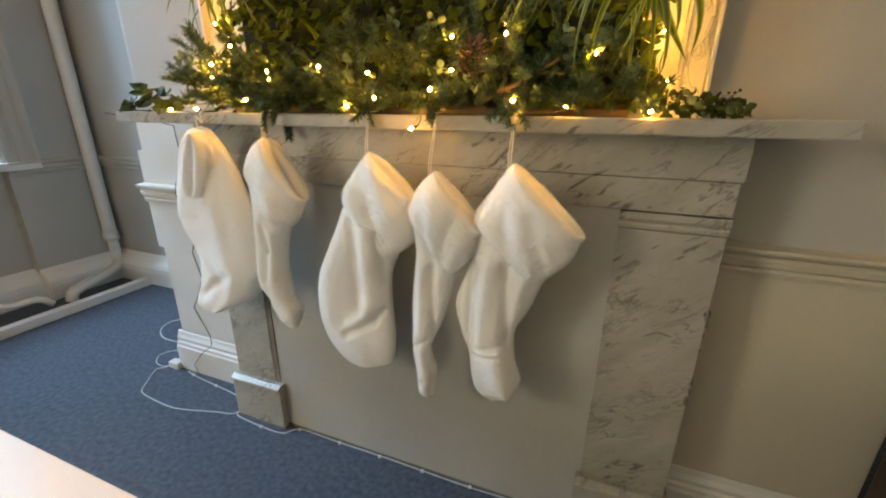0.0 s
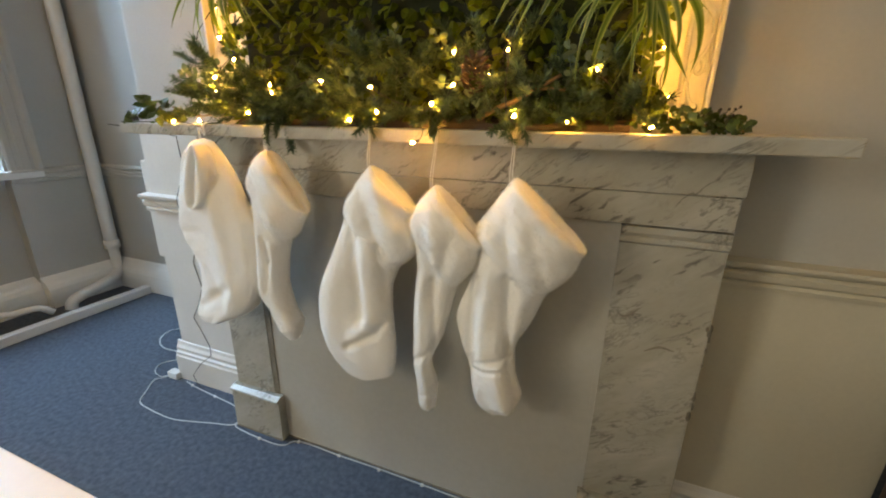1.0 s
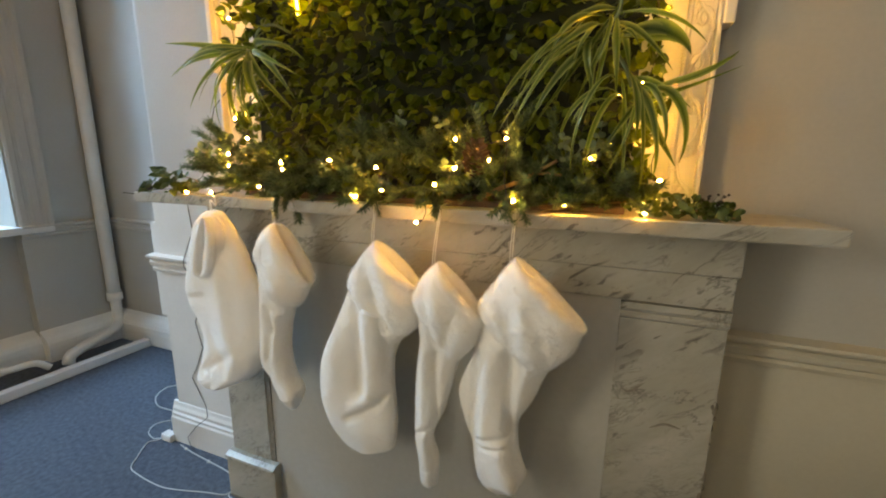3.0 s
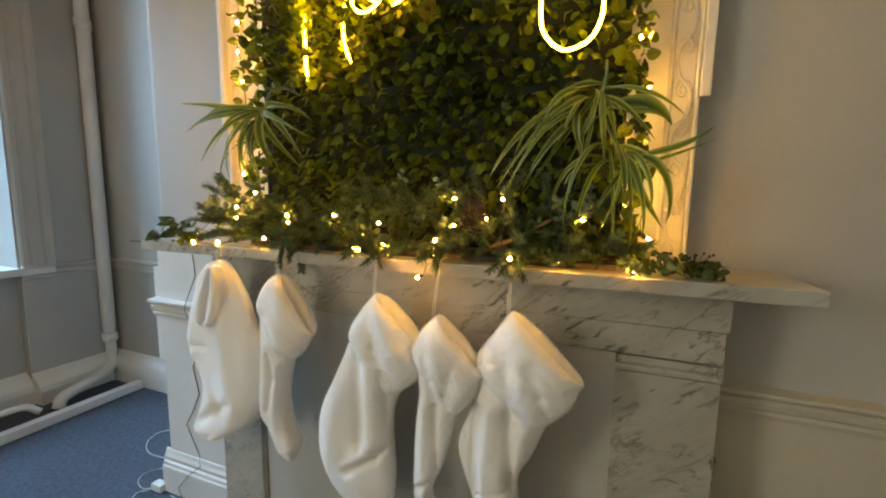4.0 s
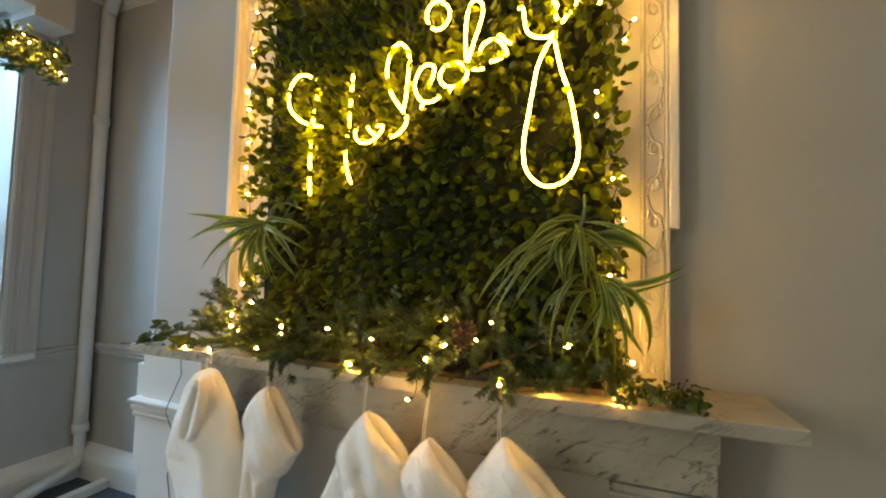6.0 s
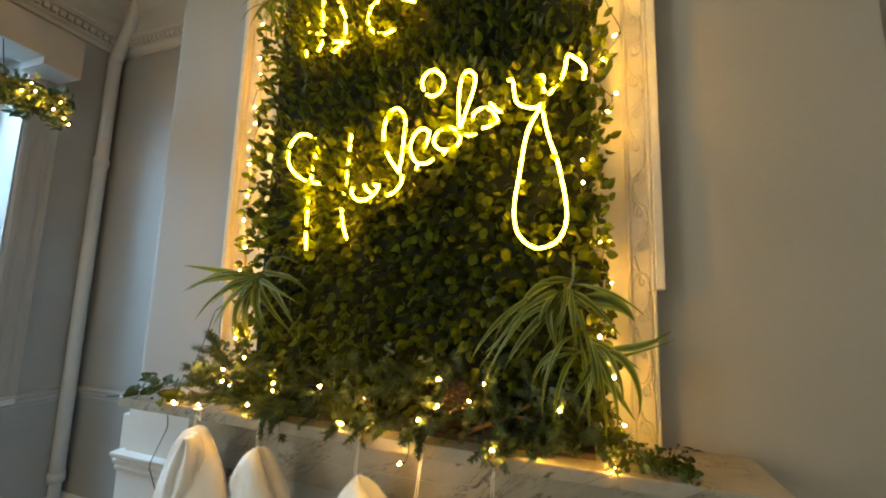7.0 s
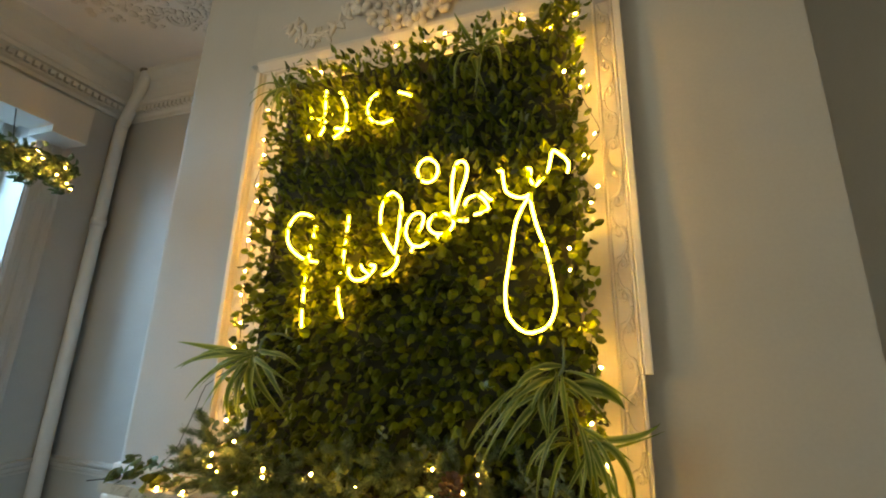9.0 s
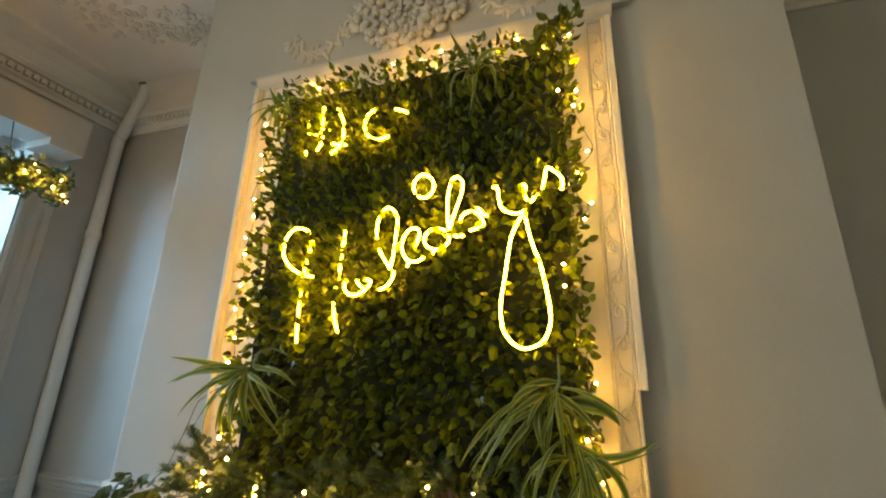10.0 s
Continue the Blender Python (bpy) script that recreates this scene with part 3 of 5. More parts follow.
def pleats(x, z, lines):
    """Height of ridges (+) and creases (-) that run along lines (x0, z0, x1, z1, width, height)."""
    total = 0.0
    for x0, z0, x1, z1, wide, high in lines:
        dx, dz = x1 - x0, z1 - z0
        t = ((x - x0) * dx + (z - z0) * dz) / (dx * dx + dz * dz)
        u = min(1.0, max(0.0, t))
        d = math.hypot(x - x0 - u * dx, z - z0 - u * dz)
        total += high * math.exp(-(d / wide) ** 2)
    return total


def square(u):
    return math.copysign(abs(u) ** 0.72, u)


def lip_profile(high, gap=0.03):
    """Steps over a fat rounded lip into a narrow slit: length left, width left, depth below the rim."""
    out = []
    for k in range(1, 13):
        a = math.pi * k / 12.5
        u = 0.5 + 0.5 * math.cos(a)
        out.append((0.86 + 0.14 * math.cos(a / 2) ** 0.5, gap + (1 - gap) * u, -high * math.sin(a)))
    return out + [(0.84, gap, high * 0.5), (0.82, gap * 0.7, high * 1.8)]


def sleeve(rows, depth, y, seed, fold=0.010, inside=0.0, closed=True, lean=0.0, puff=0.0, tilt=0.0, crease=0.12, lip=0.019, lines=(), tuft=0.0, hem=0.0):
    """A soft sleeve whose rims lie between the two points (x, z, x, z) of each row, with folds; inside: how far its rim turns in."""
    bm, sides, rings = bmesh.new(), 128, []
    stations = smooth_rows(rows, 150 // len(rows))
    for j, (xa, za, xb, zb) in enumerate(stations):
        a, b = Vector((xa, 0, za)), Vector((xb, 0, zb))
        mid, half = (a + b) / 2, (b - a) / 2
        t = j / (len(stations) - 1)
        thick = min(depth, half.length * 0.8) * (1 + puff * math.sin(math.pi * t))
        if hem and t > 1 - hem:
            roll = math.sqrt(max(0.0, 1 - ((t - 1 + hem) / hem) ** 2))
            thick *= 0.6 + 0.4 * roll
            half = half * (0.93 + 0.07 * roll)
        far = stations[min(j + 12, len(stations) - 1)] - stations[max(j - 12, 0)]
        axis = Vector((far[0] + far[2], 0, far[1] + far[3])).normalized()
        ring = []
        for k in range(sides):
            ang = 2 * math.pi * k / sides
            c, s = math.cos(ang), math.sin(ang)
            c, s = math.copysign(abs(c) ** 0.85, c), math.copysign(abs(s) ** 0.85, s)
            p = mid + half * c + Vector((0, -thick * s, 0))
            wave = 1.2 * noise.noise(Vector((c * 1.3 + seed * 7, s * 1.3 + seed, t * 2.2))) + 1.0 * noise.noise(Vector((p.x * 15 + seed * 5, s * 1.2 + seed, t * 1.3))) + 0.25 * noise.noise(Vector((p.x * 20 + seed, p.z * 12, s * 2 + seed)))
            wave += crease * noise.noise(Vector((seed * 3, p.x * 7 + p.z * 9, t * 7)))
            p += axis * tilt * s * (1 - t)
            outward = half.normalized() * c * 0.6 + Vector((0, -s, 0))
            lumps = tuft * (noise.noise(Vector((p.x * 38 + seed, s * 2.0, p.z * 38))) + 0.6 * noise.noise(Vector((p.x * 80, s * 3 + seed, p.z * 80)))) if tuft else 0.0
            p += outward * (fold * wave + nap(p, s, seed) + lumps)
            if s > 0 and lines:
                p.y -= min(1.0, s * 1.6) * pleats(p.x, p.z, lines)
            ring.append(bm.verts.new(Vector((p.x, y + p.y + lean * t, p.z))))
        rings.append(ring)
    if inside:
        rim = [v.co.copy() for v in rings[0]]
        centre, nxt = sum(rim, Vector()) / sides, sum((v.co for v in rings[20]), Vector()) / sides
        along = (Vector((stations[0][2], 0, stations[0][3])) - Vector((stations[0][0], 0, stations[0][1]))).normalized()
        down = nxt - centre
        down = (down - along * down.dot(along)).normalized()
        for shrink, thin, deep in lip_profile(lip, 0.10):
            rings.insert(0, [bm.verts.new(centre + along * (p - centre).dot(along) * shrink + ((p - centre) - along * (p - centre).dot(along)) * thin + down * deep) for p in rim])
    for a, b in zip(rings, rings[1:]):
        for k in range(sides):
            bm.faces.new((a[k], a[(k + 1) % sides], b[(k + 1) % sides], b[k]))
    if closed:
        bm.faces.new(rings[0])
    bm.faces.new(list(reversed(rings[-1])))
    return bm


def pinch(ang):
    """How far a rim hung from one corner is drawn together towards its top."""
    return 1 - 0.62 * (0.5 + 0.5 * math.cos(ang)) ** 1.6


def open_cuff(rings, seed):
    """A cuff given by rings of a centre and two half axes, its rim turned in to a slit."""
    bm, sides, rows = bmesh.new(), 128, []
    flat = smooth_rows([(*c, *a, *b) for c, a, b in rings], 14)
    for j, r in enumerate(flat):
        c, a, b = Vector(r[0:3]), Vector(r[3:6]), Vector(r[6:9])
        ring = []
        for k in range(sides):
            ang = 2 * math.pi * k / sides
            p = c + a * square(math.cos(ang)) + b * square(math.sin(ang)) * pinch(ang)
            ring.append(p + (p - c).normalized() * (0.008 * noise.noise(p * 16 + Vector((seed, 0, 0))) + nap(p, math.sin(ang), seed)))
        rows.append(ring)
    c, a, b = (Vector(v) for v in rings[0])
    into = a.cross(b).normalized()
    if into.y < 0:
        into = -into
    for shrink, thin, deep in lip_profile(0.026, 0.16):
        rows.insert(0, [c + a * square(math.cos(2 * math.pi * k / sides)) * shrink + b * square(math.sin(2 * math.pi * k / sides)) * pinch(2 * math.pi * k / sides) * thin + into * deep for k in range(sides)])
    rows = [[bm.verts.new(p) for p in row] for row in rows]
    for p, q in zip(rows, rows[1:]):
        for k in range(sides):
            bm.faces.new((p[k], p[(k + 1) % sides], q[(k + 1) % sides], q[k]))
    bm.faces.new(rows[0])
    bm.faces.new(list(reversed(rows[-1])))
    return bm


def pile_on(ob, count, long, seed):
    """Short soft fibres of plush standing on a mesh."""
    r = np.random.RandomState(seed)
    mesh = ob.data
    area = np.zeros(len(mesh.polygons))
    mesh.polygons.foreach_get("area", area)
    verts, faces = [], []
    jitter = r.normal(0, 0.45, (count, 3))
    for n, i in enumerate(r.choice(len(area), count, p=area / area.sum())):
        face = mesh.polygons[i]
        if len(face.vertices) > 4:
            continue
        u, w = r.random_sample(2)
        q = [mesh.vertices[v] for v in face.vertices]
        p = q[0].co.lerp(q[1].co, u).lerp(q[-1].co.lerp(q[-2].co, u), w)
        way = (q[0].normal + Vector(jitter[n]) + Vector((0, 0, -0.35))).normalized()
        side = way.orthogonal().normalized() * 0.0004
        k = len(verts)
        verts += [tuple(p - side), tuple(p + side), tuple(p + way * long * (0.6 + 0.7 * u))]
        faces.append((k, k + 1, k + 2))
    fur = new("fur", mesh_of("fur", verts, faces, FUR, False))
    fur.parent = ob
    fur["kind"] = "stuff"


def stocking(cuff, leg, y, seed, label, hook, depth=0.034, cuff_depth=0.044, tilt=0.006, rings=None, lip=0.019, lines=(), cuff_lines=(), tuft=0.0012):
    ob = thing("stocking", label, "stocking", group="stockings along the mantel")
    lower = part("leg", sleeve(leg, depth, y, seed, 0.009, lean=0.02, lines=lines, tuft=0.0006), PLUSH, ob, smooth=True)
    upper = part("cuff", open_cuff(rings, seed) if rings else sleeve(cuff, cuff_depth, y - 0.006, seed + 3, 0.006, 0.05, puff=0.15, tilt=tilt, lip=lip, lines=cuff_lines, tuft=tuft, hem=0.22), PLUSH, ob, "thick fluffy white cuff", smooth=True)
    pile_on(lower, 20000, 0.0042, int(seed))
    pile_on(upper, 20000, 0.0062, int(seed) + 9)
    top = Vector((cuff[0][0], y, cuff[0][1]))
    part("hanging_loop", tube([top + Vector((-0.002, 0.0, -0.02)), top + Vector((-0.003, 0, 0.03)), Vector((hook, -0.252, 1.19)), Vector((hook, -0.249, 1.222)), Vector((hook, -0.2, 1.228))], 0.0012, 6, 5), CORD, ob, "white cord loop")
    part("hanging_loop", tube([top + Vector((0.003, 0.0, -0.02)), top + Vector((0.003, 0, 0.03)), Vector((hook + 0.004, -0.252, 1.19)), Vector((hook + 0.005, -0.249, 1.222)), Vector((hook + 0.005, -0.2, 1.228))], 0.0012, 6, 5), CORD, ob, "white cord loop")
    return ob


stocking([(-0.566, 1.181, -0.695, 0.968), (-0.507, 1.162, -0.720, 0.913), (-0.453, 1.083, -0.705, 0.872)],
         [(-0.565, 1.180, -0.600, 1.160), (-0.535, 1.165, -0.650, 1.05), (-0.495, 1.122, -0.692, 0.95), (-0.456, 1.066, -0.712, 0.895), (-0.430, 0.994, -0.702, 0.850), (-0.404, 0.940, -0.681, 0.815), (-0.395, 0.854, -0.660, 0.745), (-0.401, 0.752, -0.680, 0.665),
          (-0.449, 0.658, -0.702, 0.612), (-0.516, 0.604, -0.712, 0.577), (-0.602, 0.566, -0.690, 0.558)],
         -0.272, 1.0, "broad white plush stocking, its open cuff turned outward", -0.573, depth=0.04, lines=((-0.67, 0.625, -0.53, 0.712, 0.018, -0.0082), (-0.5, 0.96, -0.5, 0.74, 0.075, 0.0082), (-0.7, 0.885, -0.6, 0.9, 0.015, -0.0054), (-0.62, 0.8, -0.57, 0.68, 0.025, -0.0041), (-0.64, 0.585, -0.55, 0.6, 0.025, 0.0041)),
         rings=[((-0.556, -0.305, 1.072), (0.026, 0, 0.094), (0.052, 0.0, -0.006)), ((-0.562, -0.295, 1.064), (0.028, 0, 0.106), (0.074, 0.004, -0.010)), ((-0.572, -0.280, 1.052), (0.028, 0, 0.115), (0.085, 0.006, -0.012)),
                ((-0.575, -0.262, 1.042), (0.028, 0, 0.112), (0.082, 0.006, -0.012)), ((-0.585, -0.248, 1.037), (0.026, 0, 0.09), (0.062, 0.006, -0.01))])
stocking([(-0.323, 1.147, -0.210, 0.981), (-0.354, 1.120, -0.241, 0.926), (-0.386, 1.059, -0.296, 0.899)],
         [(-0.380, 1.030, -0.260, 0.932), (-0.391, 0.910, -0.272, 0.904), (-0.407, 0.817, -0.294, 0.843), (-0.412, 0.721, -0.312, 0.758), (-0.393, 0.665, -0.303, 0.675), (-0.359, 0.591, -0.273, 0.627), (-0.330, 0.560, -0.290, 0.564)],
         -0.27, 2.0, "slim white plush stocking turned edge-on with a narrow toe", -0.341,
         lines=((-0.35, 0.905, -0.338, 0.833, 0.011, -0.0109), (-0.338, 0.833, -0.36, 0.735, 0.011, -0.0082), (-0.318, 0.88, -0.325, 0.75, 0.015, 0.0068), (-0.39, 0.665, -0.33, 0.63, 0.01, -0.0048), (-0.375, 0.8, -0.385, 0.7, 0.015, 0.0041)),
         cuff_lines=((-0.345, 1.08, -0.335, 0.95, 0.018, -0.005), (-0.3, 1.02, -0.26, 0.95, 0.025, 0.003)))
stocking([(0.005, 1.117, 0.129, 1.006), (-0.035, 1.072, 0.141, 0.929), (-0.071, 1.006, 0.063, 0.852)],
         [(-0.069, 0.983, 0.103, 0.917), (-0.108, 0.891, 0.068, 0.841), (-0.168, 0.770, 0.058, 0.790), (-0.187, 0.646, 0.060, 0.696), (-0.157, 0.564, 0.066, 0.616), (-0.090, 0.500, 0.053, 0.537), (-0.020, 0.498, 0.039, 0.518)],
         -0.27, 3.0, "full rounded white plush stocking with a creased foot", -0.002, 0.044,
         lines=((-0.027, 0.96, -0.033, 0.7, 0.018, -0.0136), (0.012, 0.94, 0.007, 0.71, 0.025, 0.0109), (-0.075, 0.607, 0.014, 0.664, 0.011, -0.0136), (0.014, 0.664, 0.043, 0.7, 0.011, -0.0122), (-0.09, 0.87, -0.12, 0.68, 0.048, 0.0082), (0.048, 0.93, 0.052, 0.78, 0.011, -0.0095), (-0.05, 0.645, 0.0, 0.7, 0.02, 0.0068), (-0.11, 0.58, -0.02, 0.56, 0.037, 0.0054)),
         cuff_lines=((0.022, 0.99, 0.06, 0.91, 0.014, -0.008), (-0.002, 1.08, 0.03, 1.0, 0.022, -0.005), (0.09, 0.99, 0.1, 0.9, 0.025, 0.004)))
stocking([(0.184, 1.083, 0.309, 0.950), (0.153, 1.047, 0.295, 0.905), (0.126, 1.006, 0.247, 0.845)],
         [(0.137, 0.981, 0.266, 0.893), (0.147, 0.892, 0.250, 0.845), (0.139, 0.779, 0.238, 0.797), (0.138, 0.694, 0.211, 0.692), (0.132, 0.604, 0.179, 0.611), (0.140, 0.531, 0.193, 0.545), (0.143, 0.464, 0.189, 0.478), (0.154, 0.442, 0.182, 0.450)],
         -0.285, 4.0, "thin white plush stocking with a slim twisted leg", 0.180, 0.030, 0.042,
         lines=((0.165, 0.85, 0.163, 0.66, 0.015, 0.0068), (0.197, 0.86, 0.199, 0.66, 0.011, -0.0102), (0.135, 0.61, 0.178, 0.64, 0.007, -0.0082), (0.15, 0.5, 0.19, 0.515, 0.007, -0.0048), (0.16, 0.59, 0.165, 0.52, 0.015, 0.0041)),
         cuff_lines=((0.172, 1.05, 0.185, 0.93, 0.015, -0.006), (0.245, 0.97, 0.222, 0.88, 0.014, -0.006), (0.21, 1.0, 0.205, 0.9, 0.02, 0.004)))
stocking([(0.369, 1.108, 0.534, 0.957), (0.330, 1.054, 0.508, 0.907), (0.289, 0.994, 0.450, 0.841)],
         [(0.300, 0.970, 0.484, 0.896), (0.289, 0.882, 0.461, 0.843), (0.248, 0.766, 0.436, 0.771), (0.265, 0.670, 0.403, 0.702), (0.291, 0.589, 0.404, 0.627), (0.309, 0.522, 0.426, 0.556), (0.356, 0.481, 0.416, 0.510)],
         -0.27, 5.0, "large white plush stocking with a wide flared cuff", 0.366, 0.042, 0.050, tuft=0.0026,
         lines=((0.3, 0.875, 0.288, 0.6, 0.013, -0.0163), (0.264, 0.8, 0.268, 0.64, 0.027, -0.0136), (0.335, 0.895, 0.318, 0.66, 0.025, 0.0122), (0.384, 0.89, 0.388, 0.69, 0.015, -0.0136), (0.424, 0.85, 0.402, 0.72, 0.016, 0.0068), (0.312, 0.648, 0.392, 0.671, 0.009, -0.0102), (0.308, 0.624, 0.385, 0.64, 0.007, -0.0054), (0.35, 0.6, 0.38, 0.54, 0.037, 0.0054)),
         cuff_lines=((0.365, 1.06, 0.388, 0.9, 0.02, -0.009), (0.435, 1.0, 0.465, 0.9, 0.014, -0.0055), (0.33, 1.02, 0.34, 0.93, 0.02, 0.004), (0.4, 0.99, 0.43, 0.9, 0.02, 0.004), (0.46, 0.95, 0.5, 0.93, 0.013, -0.004)))

# ---- leaf wall ----
GX0, GX1, GZ0, GZ1 = -0.565, 0.625, 1.235, 2.80
rng = random.Random(21)
LEAF_POINTS = [(0, 0, 0), (-0.25, 0.26, 0.07), (0.25, 0.26, 0.07), (0, 0.30, 0), (-0.31, 0.54, 0.09), (0.31, 0.54, 0.09), (0, 0.60, -0.015), (-0.18, 0.82, 0.05), (0.18, 0.82, 0.05), (0, 1.0, -0.07)]
LEAF_FACES = [(0, 3, 1), (0, 2, 3), (1, 3, 6, 4), (3, 2, 5, 6), (4, 6, 9, 7), (6, 5, 8, 9)]
leaf_np = np.array(LEAF_POINTS) * (0.86, 1.0, 1.7)
heart_np = np.array([(0, 0.06, 0), (-0.34, 0.14, 0.09), (0.34, 0.14, 0.09), (0, 0.26, 0), (-0.43, 0.42, 0.11), (0.43, 0.42, 0.11), (0, 0.55, -0.02), (-0.25, 0.76, 0.05), (0.25, 0.76, 0.05), (0, 1.0, -0.08)]) * (0.92, 1.0, 1.6)


def leaf_pose(x, y, z, size, tip, tilt, spin):
    """A leaf at a place: its tip turned by tip degrees from straight down, tilted off the wall and spun about its rib."""
    return Matrix.Translation((x, y, z)) @ pose(0, 0, 0, 0, tip, 0) @ pose(0, 0, 0, -90 - tilt, 0, 0) @ pose(0, 0, 0, 0, spin, 0) @ Matrix.Scale(size, 4)


def joined_leaves(poses, points=leaf_np, faces=LEAF_FACES):
    verts, out = [], []
    homog = np.c_[points, np.ones(len(points))]
    for m in poses:
        base = len(verts)
        verts.extend((homog @ np.array(m).T)[:, :3].tolist())
        out.extend(tuple(base + i for i in f) for f in faces)
    return verts, out


leaf_wall = thing("leaf_wall", "panel of artificial green box leaves standing on the mantel", "plant wall")
part("backing_mat", boxes((GX0 + 0.02, GX1 - 0.02, -0.075, -0.03, 1.2215, GZ1 - 0.02), bevel=0.01), BACKING, leaf_wall, "dark green backing mat, deepened for the shade between leaves")
rest = []
step = 0.0305
row = 0
z = GZ0
while z < GZ1 + 0.02:
    x = GX0 + (row % 2) * step / 2
    while x < GX1 + 0.02:
        for layer in range(2):
            px, pz = x + rng.uniform(-0.012, 0.012), z + rng.uniform(-0.012, 0.012)
            edge = min(px - GX0, GX1 - px, GZ1 - pz)
            deep = -0.085 - 0.07 * rng.random() - 0.03 * noise.noise(Vector((px * 6, 0, pz * 6))) if layer else -0.075 - 0.03 * rng.random()
            wild = 75 if edge < 0.05 else 52 if pz > 1.95 else 32
            m = leaf_pose(px, deep, pz, (rng.uniform(0.028, 0.046) if pz < 1.95 else rng.uniform(0.030, 0.050)), rng.gauss(0, wild) + (180 if rng.random() < 0.12 + 0.5 * (pz > 1.95) else 0), rng.uniform(15, 70), rng.uniform(-38, 38))
            rest.append(m)
        x += step
    z += step
    row += 1
for i in range(560):
    side = rng.random()
    if side < 0.38:
        px, pz = GX0 - rng.uniform(-0.025, 0.014), rng.uniform(GZ0, GZ1)
    elif side < 0.76:
        px, pz = GX1 + rng.uniform(-0.03, 0.016), rng.uniform(GZ0, GZ1)
    else:
        px, pz = rng.uniform(GX0, GX1), GZ1 + rng.uniform(-0.01, 0.05)
    rest.append(leaf_pose(px, rng.uniform(-0.15, -0.05), pz, rng.uniform(0.025, 0.042), rng.uniform(-180, 180), rng.uniform(0, 80), rng.uniform(-60, 60)))
for i in range(60):
    t = rng.random()
    rest.append(leaf_pose(0.50 + 0.16 * t + rng.uniform(-0.03, 0.03), rng.uniform(-0.16, -0.08), 2.72 + 0.16 * t + rng.uniform(-0.04, 0.04), rng.uniform(0.035, 0.06), rng.uniform(-180, 180), rng.uniform(10, 70), rng.uniform(-50, 50)))
for i in range(230):
    px, pz = rng.choice(((-0.31, 1.85), (-0.17, 1.92), (-0.25, 2.55), (-0.35, 2.57), (-0.06, 2.55), (-0.25, 2.03), (-0.10, 2.01), (0.01, 2.13), (0.47, 2.21), (0.33, 2.13)))
    rest.append(leaf_pose(px + rng.gauss(0, 0.05), rng.uniform(-0.165, -0.135), pz + rng.gauss(0, 0.07), rng.uniform(0.028, 0.042), rng.uniform(-180, 180), rng.uniform(20, 80), rng.uniform(-50, 50)))
rng.shuffle(rest)
picked = [m for m in rest if m.translation.y < -0.125 and 1.4 < m.translation.z < 2.2][:280]
chosen = {id(m) for m in picked}
verts, faces = joined_leaves([m for m in rest if id(m) not in chosen and m.translation.z > 1.97])
low_verts, low_faces = joined_leaves([m for m in rest if id(m) not in chosen and m.translation.z <= 1.97], heart_np)
faces += [tuple(i + len(verts) for i in f) for f in low_faces]
verts += low_verts
foliage = new("foliage", mesh_of("foliage", verts, faces, LEAF, False))
foliage.parent = leaf_wall
foliage["kind"] = "stuff"
one_leaf = mesh_of("leaf", heart_np.tolist(), LEAF_FACES, LEAF_ONE, False)
for m in picked:
    ob = new("leaf", one_leaf)
    ob.parent = leaf_wall
    ob.matrix_local = m

# ---- neon sign ----
neon = thing("neon_sign", "glowing warm yellow neon script sign half sunk in the leaves", "neon sign")
NY = -0.160


STROKES = []


def stroke(pts, y=NY, bends=6):
    STROKES.append((pts, y))
    ob = part("letter_stroke", tube([(x, y, z) for x, z in pts], 0.0041, 12, bends), NEON, neon, smooth=True)
    ob.data.materials.append(JACKET)             # the tube's opaque back; where it is sunk in the leaves it twists and shines all round
    for face in ob.data.polygons:
        face.material_index = int(face.normal.y > 0.25 and y < -0.146)


def oval(x, z, wide, high, start, stop, y=NY):
    """Part of an upright ring of tube, from start to stop degrees."""
    stroke([(x + wide * math.cos(radians(a)), z + high * math.sin(radians(a))) for a in np.linspace(start, stop, 12)], y)


# lower line of script
stroke([(-0.287, 2.126), (-0.318, 2.143), (-0.355, 2.144), (-0.386, 2.109), (-0.390, 2.055), (-0.367, 2.016), (-0.332, 1.989), (-0.294, 1.972), (-0.254, 1.964)])
stroke([(-0.291, 2.103), (-0.302, 2.03), (-0.311, 1.978), (-0.315, 1.918), (-0.314, 1.868), (-0.312, 1.791), (-0.306, 1.735)], -0.136)
stroke([(-0.160, 2.136), (-0.164, 2.07), (-0.170, 1.963), (-0.179, 1.886), (-0.172, 1.829), (-0.154, 1.777)], -0.132)
stroke([(-0.126, 1.942), (-0.126, 1.919), (-0.107, 1.900), (-0.081, 1.897), (-0.055, 1.908), (-0.036, 1.926), (-0.031, 1.943), (-0.048, 1.946)])
stroke([(-0.082, 1.947), (-0.072, 1.931), (-0.050, 1.917)])
stroke([(-0.017, 1.916), (0.011, 1.925), (0.034, 1.951), (0.038, 1.979)], -0.134)
stroke([(0.040, 1.979), (0.013, 2.014), (-0.009, 2.055), (-0.021, 2.105), (-0.018, 2.146), (-0.003, 2.182), (0.022, 2.194), (0.046, 2.171), (0.054, 2.14), (0.051, 2.101), (0.046, 2.03), (0.036, 1.979)])
stroke([(0.118, 2.042), (0.131, 2.076), (0.134, 2.101), (0.117, 2.114), (0.095, 2.107), (0.078, 2.079), (0.074, 2.05), (0.086, 2.02), (0.103, 2.004), (0.130, 2.001), (0.153, 2.013)])
stroke([(0.096, 1.984), (0.104, 2.006)], NY, 2)
oval(0.194, 2.072, 0.042, 0.035, 30, 395)
stroke([(0.189, 2.040), (0.183, 2.023)], NY, 2)
